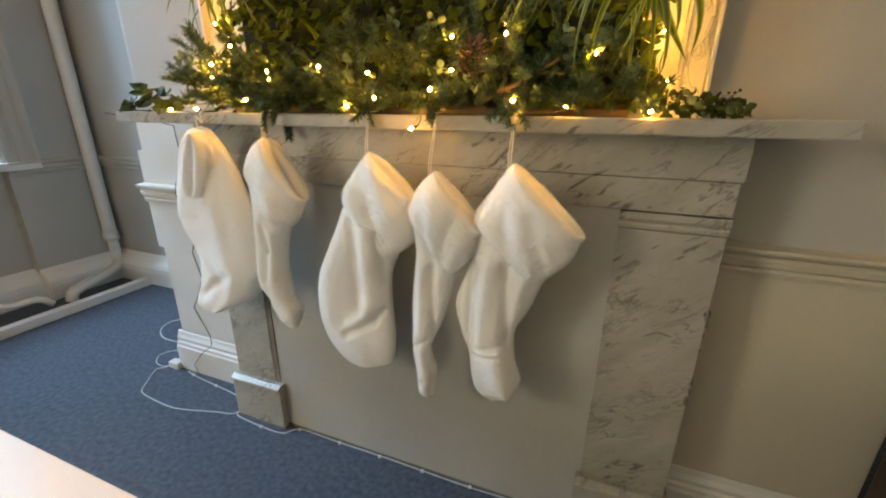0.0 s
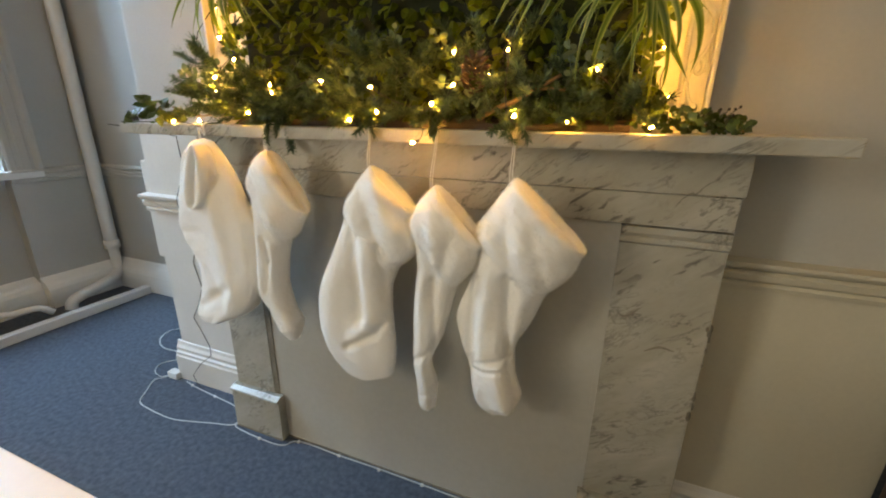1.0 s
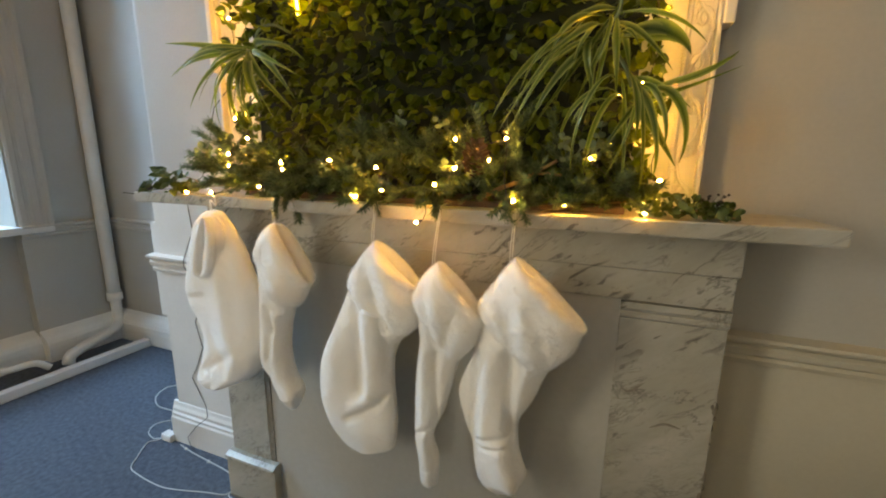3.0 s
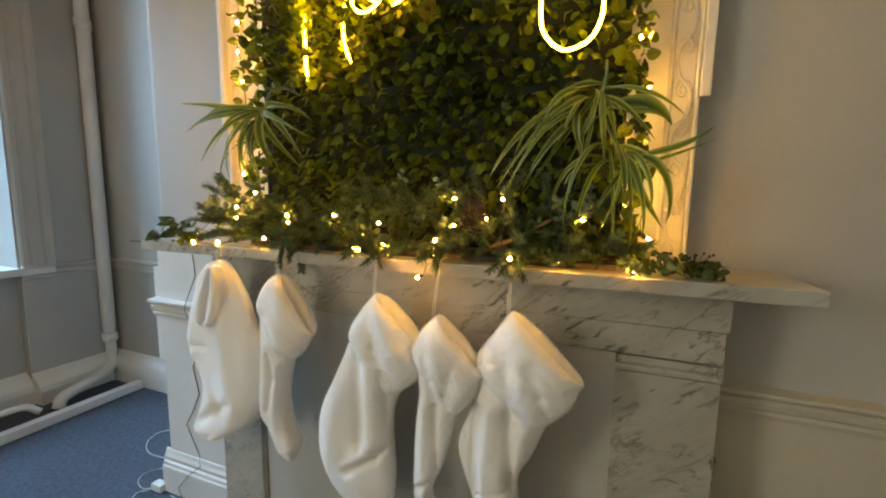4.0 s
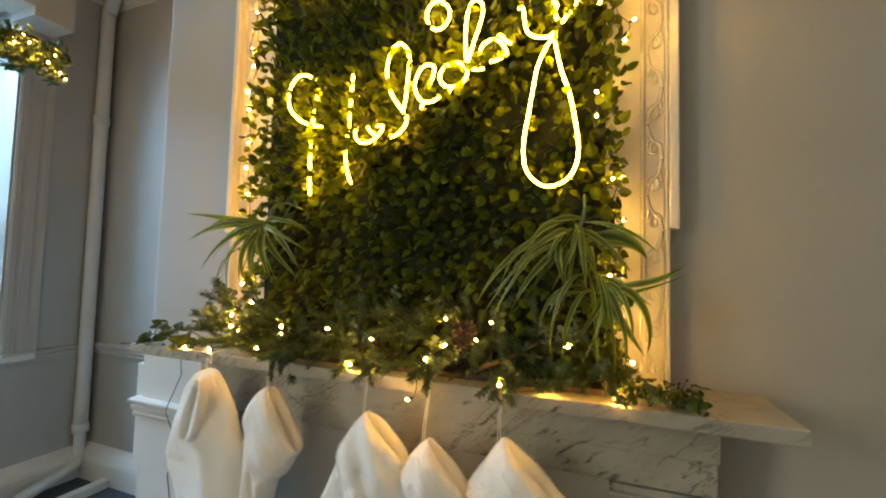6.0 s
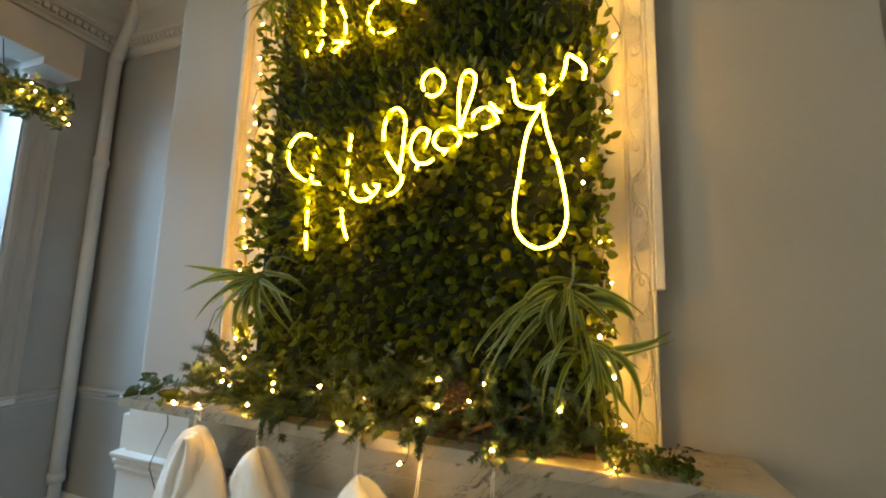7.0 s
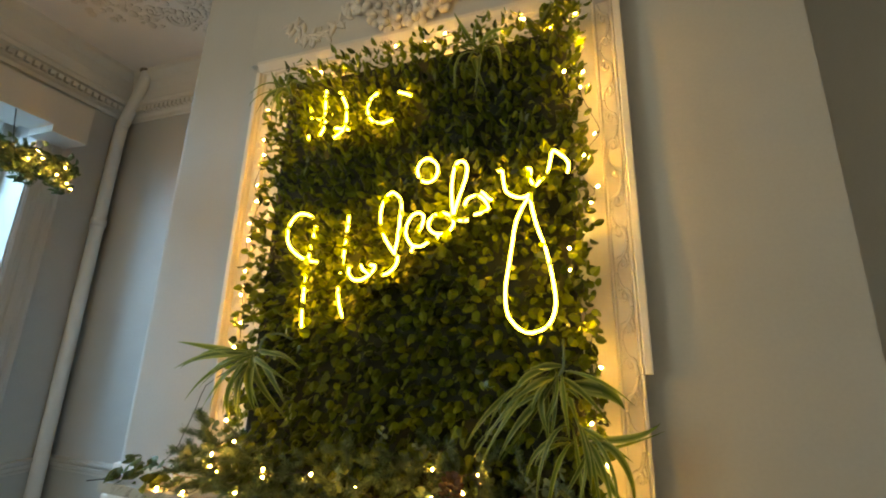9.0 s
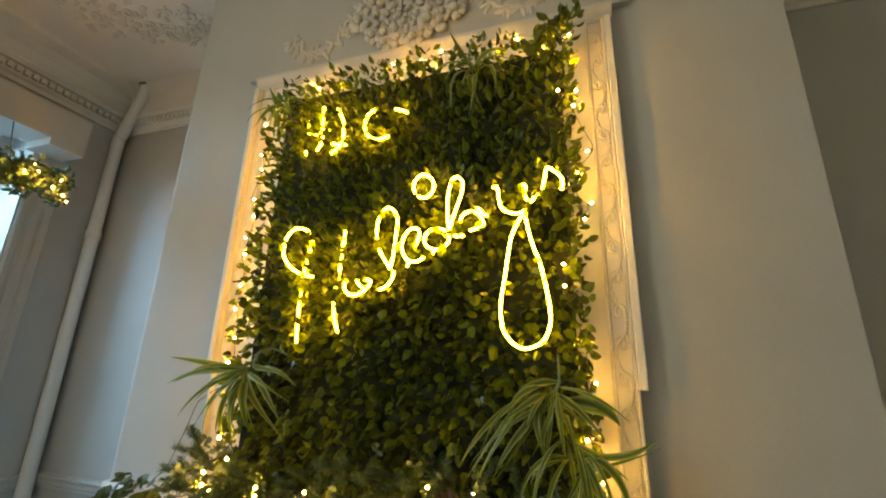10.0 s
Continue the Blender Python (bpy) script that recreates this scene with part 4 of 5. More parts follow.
oval(0.140, 2.264, 0.034, 0.040, -130, 75, -0.148)
oval(0.140, 2.264, 0.034, 0.040, 60, 215)
stroke([(0.235, 2.094), (0.230, 2.136), (0.228, 2.195), (0.233, 2.245), (0.244, 2.275), (0.260, 2.281), (0.275, 2.267), (0.278, 2.241), (0.269, 2.202), (0.252, 2.154), (0.238, 2.107), (0.242, 2.089), (0.261, 2.077), (0.284, 2.077)])
stroke([(0.272, 2.120), (0.277, 2.142), (0.294, 2.154), (0.313, 2.155), (0.331, 2.145), (0.344, 2.123), (0.346, 2.108), (0.327, 2.098), (0.302, 2.093)])
stroke([(0.325, 2.167), (0.336, 2.158), (0.346, 2.144), (0.360, 2.137)])
stroke([(0.377, 2.230), (0.386, 2.235), (0.393, 2.222), (0.395, 2.199), (0.402, 2.164), (0.419, 2.147), (0.442, 2.138), (0.462, 2.138), (0.473, 2.146)])
stroke([(0.463, 2.221), (0.470, 2.230), (0.480, 2.223), (0.476, 2.200), (0.482, 2.181), (0.494, 2.172), (0.507, 2.188), (0.515, 2.196)])
stroke([(0.474, 2.142), (0.449, 2.100), (0.431, 2.056), (0.420, 1.995), (0.409, 1.926), (0.400, 1.875), (0.398, 1.826), (0.405, 1.785), (0.426, 1.754), (0.452, 1.737), (0.476, 1.736), (0.504, 1.747), (0.525, 1.770), (0.537, 1.809), (0.536, 1.857), (0.526, 1.922), (0.513, 1.982), (0.498, 2.026), (0.486, 2.071), (0.479, 2.107), (0.473, 2.146)])
stroke([(0.529, 2.210), (0.538, 2.245), (0.546, 2.279), (0.566, 2.266), (0.585, 2.245), (0.590, 2.226), (0.586, 2.202)])
stroke([(0.522, 2.300), (0.530, 2.316)], -0.140, 2)
# upper line, sunk among the leaves
stroke([(-0.250, 2.651), (-0.228, 2.617), (-0.209, 2.576), (-0.206, 2.543), (-0.206, 2.502), (-0.218, 2.475), (-0.252, 2.451)], -0.138)
stroke([(-0.243, 2.483), (-0.183, 2.470)], -0.150, 2)
stroke([(-0.314, 2.671), (-0.312, 2.594), (-0.303, 2.522), (-0.323, 2.476)], -0.130)
stroke([(-0.076, 2.607), (-0.103, 2.587), (-0.112, 2.552), (-0.107, 2.518), (-0.083, 2.488), (-0.043, 2.477), (-0.009, 2.486)], -0.144)
stroke([(0.006, 2.602), (0.036, 2.589), (0.057, 2.578)], -0.136)
stroke([(-0.395, 2.66), (-0.385, 2.56), (-0.39, 2.47)], -0.112)
stroke([(-0.385, 2.56), (-0.33, 2.565), (-0.26, 2.58)], -0.112)

# leaves that crowd round the lit script, tips turned away from the tube
rng = random.Random(5)
poses = []
for pts, y in STROKES:
    if len(pts) > 18:
        continue
    line = curve_points([(x, y, z) for x, z in pts], 6)
    sunk = y > -0.146
    count = int(sum((b - a).length for a, b in zip(line, line[1:])) * (300 if sunk else 170)) + 3
    for i in range(count):
        k = rng.randrange(len(line) - 1)
        ahead = (line[k + 1] - line[k]).normalized()
        away = Vector((-ahead.z, 0, ahead.x)) * rng.choice((-1, 1))
        p = line[k] + away * rng.uniform(0.006, 0.065 if sunk else 0.035)
        tip = math.degrees(math.atan2(-away.x, -away.z)) + rng.gauss(0, 35)
        poses.append(leaf_pose(p.x, (rng.uniform(y - 0.020, y + 0.030) if sunk else rng.uniform(y + 0.006, y + 0.030)), p.z, rng.uniform(0.024, 0.040), tip, (rng.uniform(5, 65) if sunk else rng.uniform(5, 28)), rng.uniform(-40, 40)))
verts, faces = joined_leaves(poses, heart_np)
foliage = new("foliage", mesh_of("foliage", verts, faces, LEAF, False))
foliage.parent = leaf_wall
foliage["kind"] = "stuff"

# ---- garland along the mantel ----
def sprig_mesh(seed, length, count, needle, droop):
    """A pine sprig along +z: a thin stem with needles all round."""
    r = random.Random(seed)
    verts, faces = [], []
    for i in range(5):
        for k in range(3):
            a = k * 2.094
            verts.append((0.0016 * math.cos(a), 0.0016 * math.sin(a) - droop * (i / 4) ** 2, length * i / 4))
    for i in range(4):
        for k in range(3):
            faces.append((i * 3 + k, i * 3 + (k + 1) % 3, i * 3 + 3 + (k + 1) % 3, i * 3 + 3 + k))
    for i in range(count):
        t = 0.08 + 0.92 * i / count
        a, lean = r.uniform(0, 6.283), r.uniform(0.5, 1.1)
        base = Vector((0, -droop * t * t, length * t))
        ahead = Vector((math.cos(a) * math.sin(lean), math.sin(a) * math.sin(lean), math.cos(lean)))
        side = ahead.orthogonal().normalized() * 0.0012
        tip = base + ahead * needle * r.uniform(0.7, 1.15)
        mid = base.lerp(tip, 0.55) + Vector((0, -0.001, 0))
        n = len(verts)
        verts += [tuple(base + side * 0.6), tuple(base - side * 0.6), tuple(mid - side), tuple(mid + side), tuple(tip)]
        faces += [(n, n + 1, n + 2, n + 3), (n + 3, n + 2, n + 4)]
    return mesh_of("sprig", verts, faces, NEEDLE, False)


def spray_mesh(seed, pairs, length, size, material, round_leaf=True, spread=60):
    """A stem along +z with leaves in pairs."""
    r = random.Random(seed)
    verts, faces = [], []
    pts = np.array([(0, 0, 0), (-0.42, 0.30, 0.05), (0.42, 0.30, 0.05), (0, 0.4, 0), (-0.45, 0.65, 0.06), (0.45, 0.65, 0.06), (0, 0.7, 0), (-0.2, 0.93, 0.03), (0.2, 0.93, 0.03), (0, 1.0, 0)]) if round_leaf else leaf_np
    poses = []
    for i in range(pairs):
        t = (i + 0.6) / pairs
        for s in (-1, 1):
            poses.append(Matrix.Translation((0.01 * math.sin(t * 3), -0.01 * t * t, length * t)) @ pose(0, 0, 0, 0, 0, r.uniform(-40, 40) + 90 * (i % 2)) @ pose(0, 0, 0, 0, s * r.uniform(spread - 20, spread + 20), 0) @ pose(0, 0, 0, 90, 0, r.uniform(-30, 30)) @ Matrix.Scale(size * r.uniform(0.75, 1.15), 4))
    poses.append(Matrix.Translation((0, -0.01, length)) @ pose(0, 0, 0, 80, 0, 0) @ Matrix.Scale(size * 0.7, 4))
    verts, faces = joined_leaves(poses, pts, LEAF_FACES)
    base = len(verts)
    for i in range(5):
        t = i / 4
        for k in range(3):
            verts.append((0.01 * math.sin(t * 3) + 0.0013 * math.cos(k * 2.094), -0.01 * t * t + 0.0013 * math.sin(k * 2.094), length * t))
    for i in range(4):
        for k in range(3):
            faces.append((base + i * 3 + k, base + i * 3 + (k + 1) % 3, base + i * 3 + 3 + (k + 1) % 3, base + i * 3 + 3 + k))
    return mesh_of("spray", verts, faces, material)


garland = thing("mantel_garland", "artificial pine and eucalyptus garland lying along the mantel shelf", "garland")
pines = [sprig_mesh(31 + i, (0.10, 0.13, 0.085, 0.15)[i], (200, 250, 180, 280)[i], (0.022, 0.026, 0.020, 0.024)[i], 0.02) for i in range(4)]
euca = [spray_mesh(51 + i, 6 + i, 0.10 + 0.02 * i, 0.022, EUCALYPTUS) for i in range(3)]
boxy = [spray_mesh(61 + i, 7, 0.10, 0.026, IVY, False, 55) for i in range(2)]
rng = random.Random(77)


def lay(name, mesh, parent, x, y, z, lean, turn, size=1.0):
    """lean: degrees the tip leans out of the wall, turn: degrees it swings to the right."""
    ob = new(name, mesh)
    ob.parent = parent
    ob.matrix_local = Matrix.Translation((x, y, z)) @ pose(0, 0, 0, 0, turn, 0) @ pose(0, 0, 0, lean, 0, 0) @ pose(0, 0, 0, 0, 0, rng.uniform(0, 360)) @ Matrix.Scale(size, 4)
    return ob


def bank(x):
    """How high the garland lies at x."""
    return 0.05 + 0.11 * max(0.0, 1 - abs((x + 0.45) / 0.26) ** 2) + 0.085 * max(0.0, 1 - abs((x - 0.27) / 0.34) ** 2) + 0.06 * max(0.0, 1 - abs((x - 0.0) / 0.4))


for i in range(150):
    x = -0.66 + 1.28 * (i + rng.random()) / 150
    if x > 0.50 and rng.random() < 0.4:
        continue
    h = bank(x)
    lay("sprig", pines[rng.randrange(4)], garland, x, rng.uniform(-0.21, -0.09), 1.245 + h * rng.random() ** 1.2 * 0.85, rng.uniform(15, 105), rng.gauss(0, 55), rng.uniform(0.8, 1.15))
for i in range(17):
    x = rng.uniform(-0.62, 0.58)
    lay("eucalyptus_spray", euca[rng.randrange(3)], garland, x, rng.uniform(-0.20, -0.10), 1.25 + bank(x) * rng.uniform(0.1, 0.8), rng.uniform(10, 80), rng.gauss(0, 50), rng.uniform(0.8, 1.1))
for i in range(30):
    x = rng.choice((rng.uniform(-0.56, -0.18), rng.uniform(-0.5, 0.5), rng.uniform(0.45, 0.62)))
    lay("leaf_spray", boxy[rng.randrange(2)], garland, x, rng.uniform(-0.22, -0.10), 1.24 + bank(x) * rng.uniform(0, 0.5), rng.uniform(30, 110), rng.gauss(0, 60), rng.uniform(0.8, 1.1))
for i in range(46):
    x = -0.56 + 1.12 * (i + rng.random()) / 46
    lay("sprig", pines[rng.randrange(4)], garland, x, rng.uniform(-0.215, -0.19), rng.uniform(1.245, 1.275), rng.uniform(60, 115), rng.gauss(0, 65), rng.uniform(0.6, 0.85))
for x, y, z in ((-0.30, -0.225, 1.245), (-0.27, -0.225, 1.245), (-0.33, -0.23, 1.24), (0.0, -0.235, 1.262), (0.005, -0.235, 1.258), (0.17, -0.235, 1.262), (0.185, -0.235, 1.255), (0.165, -0.235, 1.265), (0.36, -0.24, 1.262), (0.355, -0.235, 1.258), (0.375, -0.235, 1.258)):
    lay("sprig", pines[2], garland, x, y, z, rng.uniform(125, 160), rng.uniform(-25, 25), 0.85)
bm = tube([(0.27, -0.215, 1.245), (0.321, -0.215, 1.270), (0.364, -0.21, 1.288), (0.402, -0.21, 1.309), (0.449, -0.20, 1.337)], 0.006, 7, 4, taper=lambda t: 1.1 - 0.5 * t)
tube([(0.400, -0.21, 1.307), (0.43, -0.22, 1.308), (0.462, -0.22, 1.305)], 0.0035, 6, 3, bm)
part("cut_twig", bm, TWIG, garland, "bare brown cut twig", True)

cone = thing("pine_cone", "open reddish brown pine cone nestled in the garland", "pine cone")
for i in range(46):
    a, t = i * 2.39996, i / 45
    r, up = 0.010 + 0.024 * math.sin(math.pi * (0.18 + 0.75 * t)), 0.085 * t
    bm = bmesh.new()
    ball(bm, (0, 0.012, 0), 0.0115, 6, 5, (0.75, 1.2, 0.22))
    bmesh.ops.transform(bm, verts=bm.verts, matrix=Matrix.Translation((0.255, -0.205, 1.305)) @ pose(0, 0, 0, 38, 18, 0) @ Matrix.Translation((r * 0.45 * math.cos(a), r * 0.45 * math.sin(a), up)) @ pose(0, 0, 0, 0, 0, math.degrees(a) - 90) @ pose(0, 0, 0, 38, 0, 0) @ Matrix.Scale(0.6 + r * 11, 4))
    part("scale", bm, CONE, cone, smooth=True)

trough = thing("wooden_trough", "low brown wooden trough holding the garland on the mantel", "planter")
part("front_board", rounded(-0.50, 0.60, -0.185, -0.176, 1.2205, 1.236, 0.002), TRAY, trough)
part("back_board", rounded(-0.50, 0.60, -0.098, -0.086, 1.2205, 1.246, 0.002), TRAY, trough)
part("base_board", boxes((-0.499, 0.599, -0.1755, -0.0985, 1.2205, 1.230)), TRAY, trough)

# ivy at both ends
for name, label, spots in (("ivy_stem", "dark green ivy trailing over the end of the mantel", "left"), ("ivy_stem", "dark green ivy and small berries trailing over the mantel", "right")):
    ivy = thing(name, label, "ivy")
    poses = []
    if spots == "left":
        for i in range(34):
            t = rng.random()
            poses.append(leaf_pose(-0.945 + 0.24 * t + rng.uniform(-0.015, 0.015), rng.uniform(-0.235, -0.16), 1.228 + rng.random() * (0.022 + 0.068 * math.sin(math.pi * t)), rng.uniform(0.035, 0.062), rng.uniform(-140, 140), rng.uniform(10, 85), rng.uniform(-40, 40)))
        stem = [(-0.935, -0.19, 1.232), (-0.88, -0.19, 1.25), (-0.82, -0.18, 1.272), (-0.76, -0.18, 1.268), (-0.69, -0.17, 1.245), (-0.62, -0.16, 1.25)]
    else:
        for i in range(270):
            t = rng.random()
            x = 0.60 + 0.20 * t
            poses.append(leaf_pose(x, -0.17 - 0.03 * t + rng.gauss(0, 0.028), 1.228 + rng.random() * 0.065 * (1 - 0.75 * t), rng.uniform(0.013, 0.026), rng.uniform(-160, 160), rng.uniform(10, 88), rng.uniform(-50, 50)))
        stem = [(0.56, -0.13, 1.24), (0.64, -0.14, 1.25), (0.70, -0.17, 1.242), (0.76, -0.19, 1.234), (0.80, -0.21, 1.227)]
    leaf_data = mesh_of("ivy_leaf", LEAF_POINTS, LEAF_FACES, IVY)
    for m in poses:
        ob = new("ivy_leaf", leaf_data)
        ob.parent = ivy
        ob.matrix_local = m
    part("stem", tube(stem, 0.0022, 6, 5), TWIG, ivy, smooth=True)
    if spots == "left":
        part("bud", ball(bmesh.new(), (-0.925, -0.215, 1.2325), 0.0115, 10, 8, (1.0, 0.9, 0.95)), WIRE, ivy, "dark dried bud", True)
    if spots == "right":
        for i in range(16):
            bx, by, bz = 0.76 + rng.uniform(-0.03, 0.03), -0.17 + rng.uniform(-0.03, 0.03), 1.252 + rng.uniform(-0.012, 0.022)
            part("berry", tube([(0.755, -0.17, 1.235), (bx, by, bz)], 0.0006, 4, 1, ball(bmesh.new(), (bx, by, bz), 0.003, 6, 5)), WIRE, ivy, "tiny dark berry", True)
bit = mesh_of("fallen_leaf", LEAF_POINTS, LEAF_FACES, IVY)
for i, x in enumerate((0.842, 0.865)):
    ob = tagged(new("fallen_leaf", bit), "small dark dry leaf lying on the mantel shelf", "leaf", "fallen leaves")
    ob.matrix_world = Matrix.Translation((x, -0.02, 1.2235)) @ pose(0, 0, 0, 8, 0, 60 + 50 * i) @ Matrix.Scale(0.03, 4)

# ---- fairy lights ----
bulb_mesh = finish("bulb", ball(bmesh.new(), (0, 0, 0), 0.0036, 10, 8, (0.85, 0.85, 1.2)), BULB, True)
socket_mesh = finish("bulb_socket", tube([(0, 0, -0.014), (0, 0, -0.003)], 0.003, 6, 1), WIRE)


def light_string(label, spots, slack=0.02, stub=0.016, wire=True):
    """A dark wire that passes behind its bulbs, each on a short stub."""
    ob = thing("fairy_lights", label, "fairy lights", group="fairy light strings")
    line = []
    for i, (x, y, z) in enumerate(spots):
        way = Vector((rng.uniform(-1, 1), rng.uniform(-0.9, 0.1), rng.uniform(-0.6, 0.8))).normalized()
        q = Vector((0, 0, 1)).rotation_difference(way).to_matrix().to_4x4()
        for name, mesh in (("bulb", bulb_mesh), ("bulb_socket", socket_mesh)):
            b = new(name, mesh)
            b.parent = ob
            b.matrix_local = Matrix.Translation((x, y, z)) @ q
        foot = Vector((x, y, z)) - way * stub
        if line:
            line.append(line[-1].lerp(foot, 0.5) + Vector((rng.uniform(-slack, slack), rng.uniform(0, slack), rng.uniform(-slack, slack * 0.3))))
        line.append(foot)
    part("wire", tube(line, 0.0011, 5, 4), WIRE, ob, "thin dark wire", True)
    return ob


light_string("warm white fairy lights lit among the garland", [(-0.714, -0.236, 1.2275), (-0.603, -0.236, 1.230), (-0.475, -0.243, 1.304), (-0.505, -0.243, 1.314), (-0.505, -0.243, 1.349), (-0.425, -0.243, 1.393), (-0.467, -0.243, 1.449)], 0.01)
light_string("warm white fairy lights lit among the garland", [(-0.396, -0.243, 1.254), (-0.305, -0.243, 1.306), (-0.307, -0.243, 1.327), (-0.141, -0.243, 1.333), (-0.074, -0.243, 1.243), (-0.063, -0.243, 1.240), (0.018, -0.243, 1.259), (0.003, -0.243, 1.316), (0.166, -0.243, 1.277)], 0.012)
light_string("warm white fairy lights lit among the garland", [(0.151, -0.315, 1.192), (0.162, -0.235, 1.24), (0.218, -0.243, 1.317), (0.299, -0.235, 1.336), (0.219, -0.243, 1.384), (0.340, -0.243, 1.384), (0.374, -0.303, 1.251), (0.475, -0.243, 1.242), (0.520, -0.243, 1.340), (0.635, -0.243, 1.232)], 0.012)
light_string("warm white fairy lights hung down the edge of the leaf wall", [(0.636, -0.150, 2.765), (0.556, -0.170, 2.715), (0.646, -0.130, 2.673), (0.591, -0.165, 2.545), (0.649, -0.125, 2.562), (0.637, -0.135, 2.50), (0.670, -0.125, 2.338), (0.635, -0.140, 2.262), (0.67, -0.130, 2.163), (0.648, -0.120, 2.118), (0.580, -0.160, 1.972), (0.580, -0.160, 1.909), (0.621, -0.130, 1.755), (0.647, -0.120, 1.648), (0.615, -0.130, 1.507), (0.650, -0.085, 1.40), (0.668, -0.130, 1.296)], 0.012)
light_string("warm white fairy lights hung down the edge of the leaf wall", [(-0.583, -0.140, 2.628), (-0.60, -0.125, 2.50), (-0.561, -0.150, 2.413), (-0.60, -0.125, 2.30), (-0.564, -0.150, 2.217), (-0.61, -0.125, 2.14), (-0.586, -0.140, 2.067), (-0.591, -0.130, 1.949), (-0.60, -0.125, 1.86), (-0.559, -0.150, 1.755), (-0.581, -0.140, 1.67), (-0.60, -0.125, 1.56)], 0.012)
light_string("warm white fairy lights along the top of the leaf wall", [(-0.502, -0.13, 2.66), (-0.402, -0.11, 2.805), (-0.351, -0.13, 2.767), (-0.237, -0.13, 2.75), (-0.036, -0.10, 2.841), (0.085, -0.10, 2.83), (0.171, -0.11, 2.842), (0.387, -0.12, 2.796), (0.464, -0.12, 2.818), (0.544, -0.12, 2.798)], 0.015)

# ---- spider plants ----
def blade_mesh(start, end, arch, out, width, seed, hang=0.0):
    """A long arching blade with a fold down its middle and a pointed tip."""
    a, b = Vector(start), Vector(end)
    c = a.lerp(b, 0.45) + Vector((0, -out, arch))
    if hang:
        c1, c2 = a + Vector(((b.x - a.x) * 0.5, -out, arch)), Vector((b.x + (b.x - a.x) * 0.25, a.y - out * 0.8, b.z + hang))
    c.x += 0.045 * math.sin(seed * 2.7 + a.x * 40)
    if b.z < a.z - 0.08:
        c.z -= arch * 0.35
    verts, faces, margin = [], [], []
    n = 12
    for i in range(n + 1):
        t = i / n
        if hang:
            p = (1 - t) ** 3 * a + 3 * t * (1 - t) ** 2 * c1 + 3 * t * t * (1 - t) * c2 + t ** 3 * b
            ahead = (3 * (1 - t) ** 2 * (c1 - a) + 6 * t * (1 - t) * (c2 - c1) + 3 * t * t * (b - c2)).normalized()
        else:
            p = (1 - t) ** 2 * a + 2 * t * (1 - t) * c + t * t * b
            ahead = (2 * (1 - t) * (c - a) + 2 * t * (b - c)).normalized()
        side = ahead.cross(Vector((0.8 * math.sin(seed * 1.7 + 1.5 * t), -1, 0.35 + 0.7 * math.cos(seed * 2.3 - t)))).normalized()
        up = side.cross(ahead)
        w = width * (min(1, 0.22 + 2.2 * t) * (1 - max(0, t - 0.45) / 0.55) ** 0.8 + 0.02)
        for u in (-1, -0.55, 0, 0.55, 1):
            verts.append(tuple(p + side * w * u + up * (abs(u) * w * 0.35)))
            margin.append(1.0 if abs(u) > 0.9 else 0.35 if abs(u) > 0.3 else 0.0)
        if i:
            o = (i - 1) * 5
            for k in range(4):
                faces.append((o + k, o + k + 1, o + k + 6, o + k + 5))
    mesh = mesh_of("blade", verts, faces, BLADE)
    layer = mesh.attributes.new("margin", "FLOAT", "POINT")
    layer.data.foreach_set("value", margin)
    return mesh


def spider_plant(label, crown, tips, width, stem, loose=0.012):
    ob = thing("spider_plant", label, "plant", group="spider plants")
    for i, (x, z, arch, out, *hang) in enumerate(tips):
        start = Vector(crown) + Vector((rng.uniform(-loose, loose), rng.uniform(-0.01, 0.01), rng.uniform(-loose, loose)))
        blade = new("blade", blade_mesh(start, (x, crown[1] - 0.025 + rng.uniform(-0.03, 0.015), z), arch, out, width * rng.uniform(0.6, 1.35), i, *hang))
        blade.parent = ob
    part("stem", tube(stem, 0.004, 7, 5), EUCALYPTUS, ob, "pale curved stem", True)
    return ob


tips = [(-0.76, 1.683, 0.01, 0.04), (-0.78, 1.589, 0.05, 0.04), (-0.74, 1.593, 0.05, 0.06), (-0.658, 1.513, 0.06, 0.07), (-0.69, 1.49, 0.08, 0.05), (-0.621, 1.468, 0.07, 0.08), (-0.556, 1.425, 0.06, 0.09), (-0.527, 1.447, 0.05, 0.11), (-0.471, 1.42, 0.03, 0.12), (-0.424, 1.41, 0.03, 0.11),
        (-0.357, 1.437, 0.05, 0.10), (-0.28, 1.458, 0.06, 0.08), (-0.267, 1.497, 0.06, 0.07), (-0.249, 1.556, 0.05, 0.06), (-0.254, 1.601, 0.04, 0.05), (-0.284, 1.641, 0.02, 0.05), (-0.641, 1.551, 0.05, 0.09), (-0.591, 1.496, 0.05, 0.11), (-0.451, 1.426, 0.02, 0.09), (-0.382, 1.468, 0.04, 0.12), (-0.70, 1.62, 0.04, 0.07), (-0.50, 1.45, 0.04, 0.08)]
spider_plant("spider plant with striped green and cream arching leaves, small", (-0.448, -0.165, 1.645), tips, 0.0105, [(-0.349, -0.12, 1.702), (-0.39, -0.15, 1.72), (-0.435, -0.165, 1.70), (-0.448, -0.165, 1.645)])
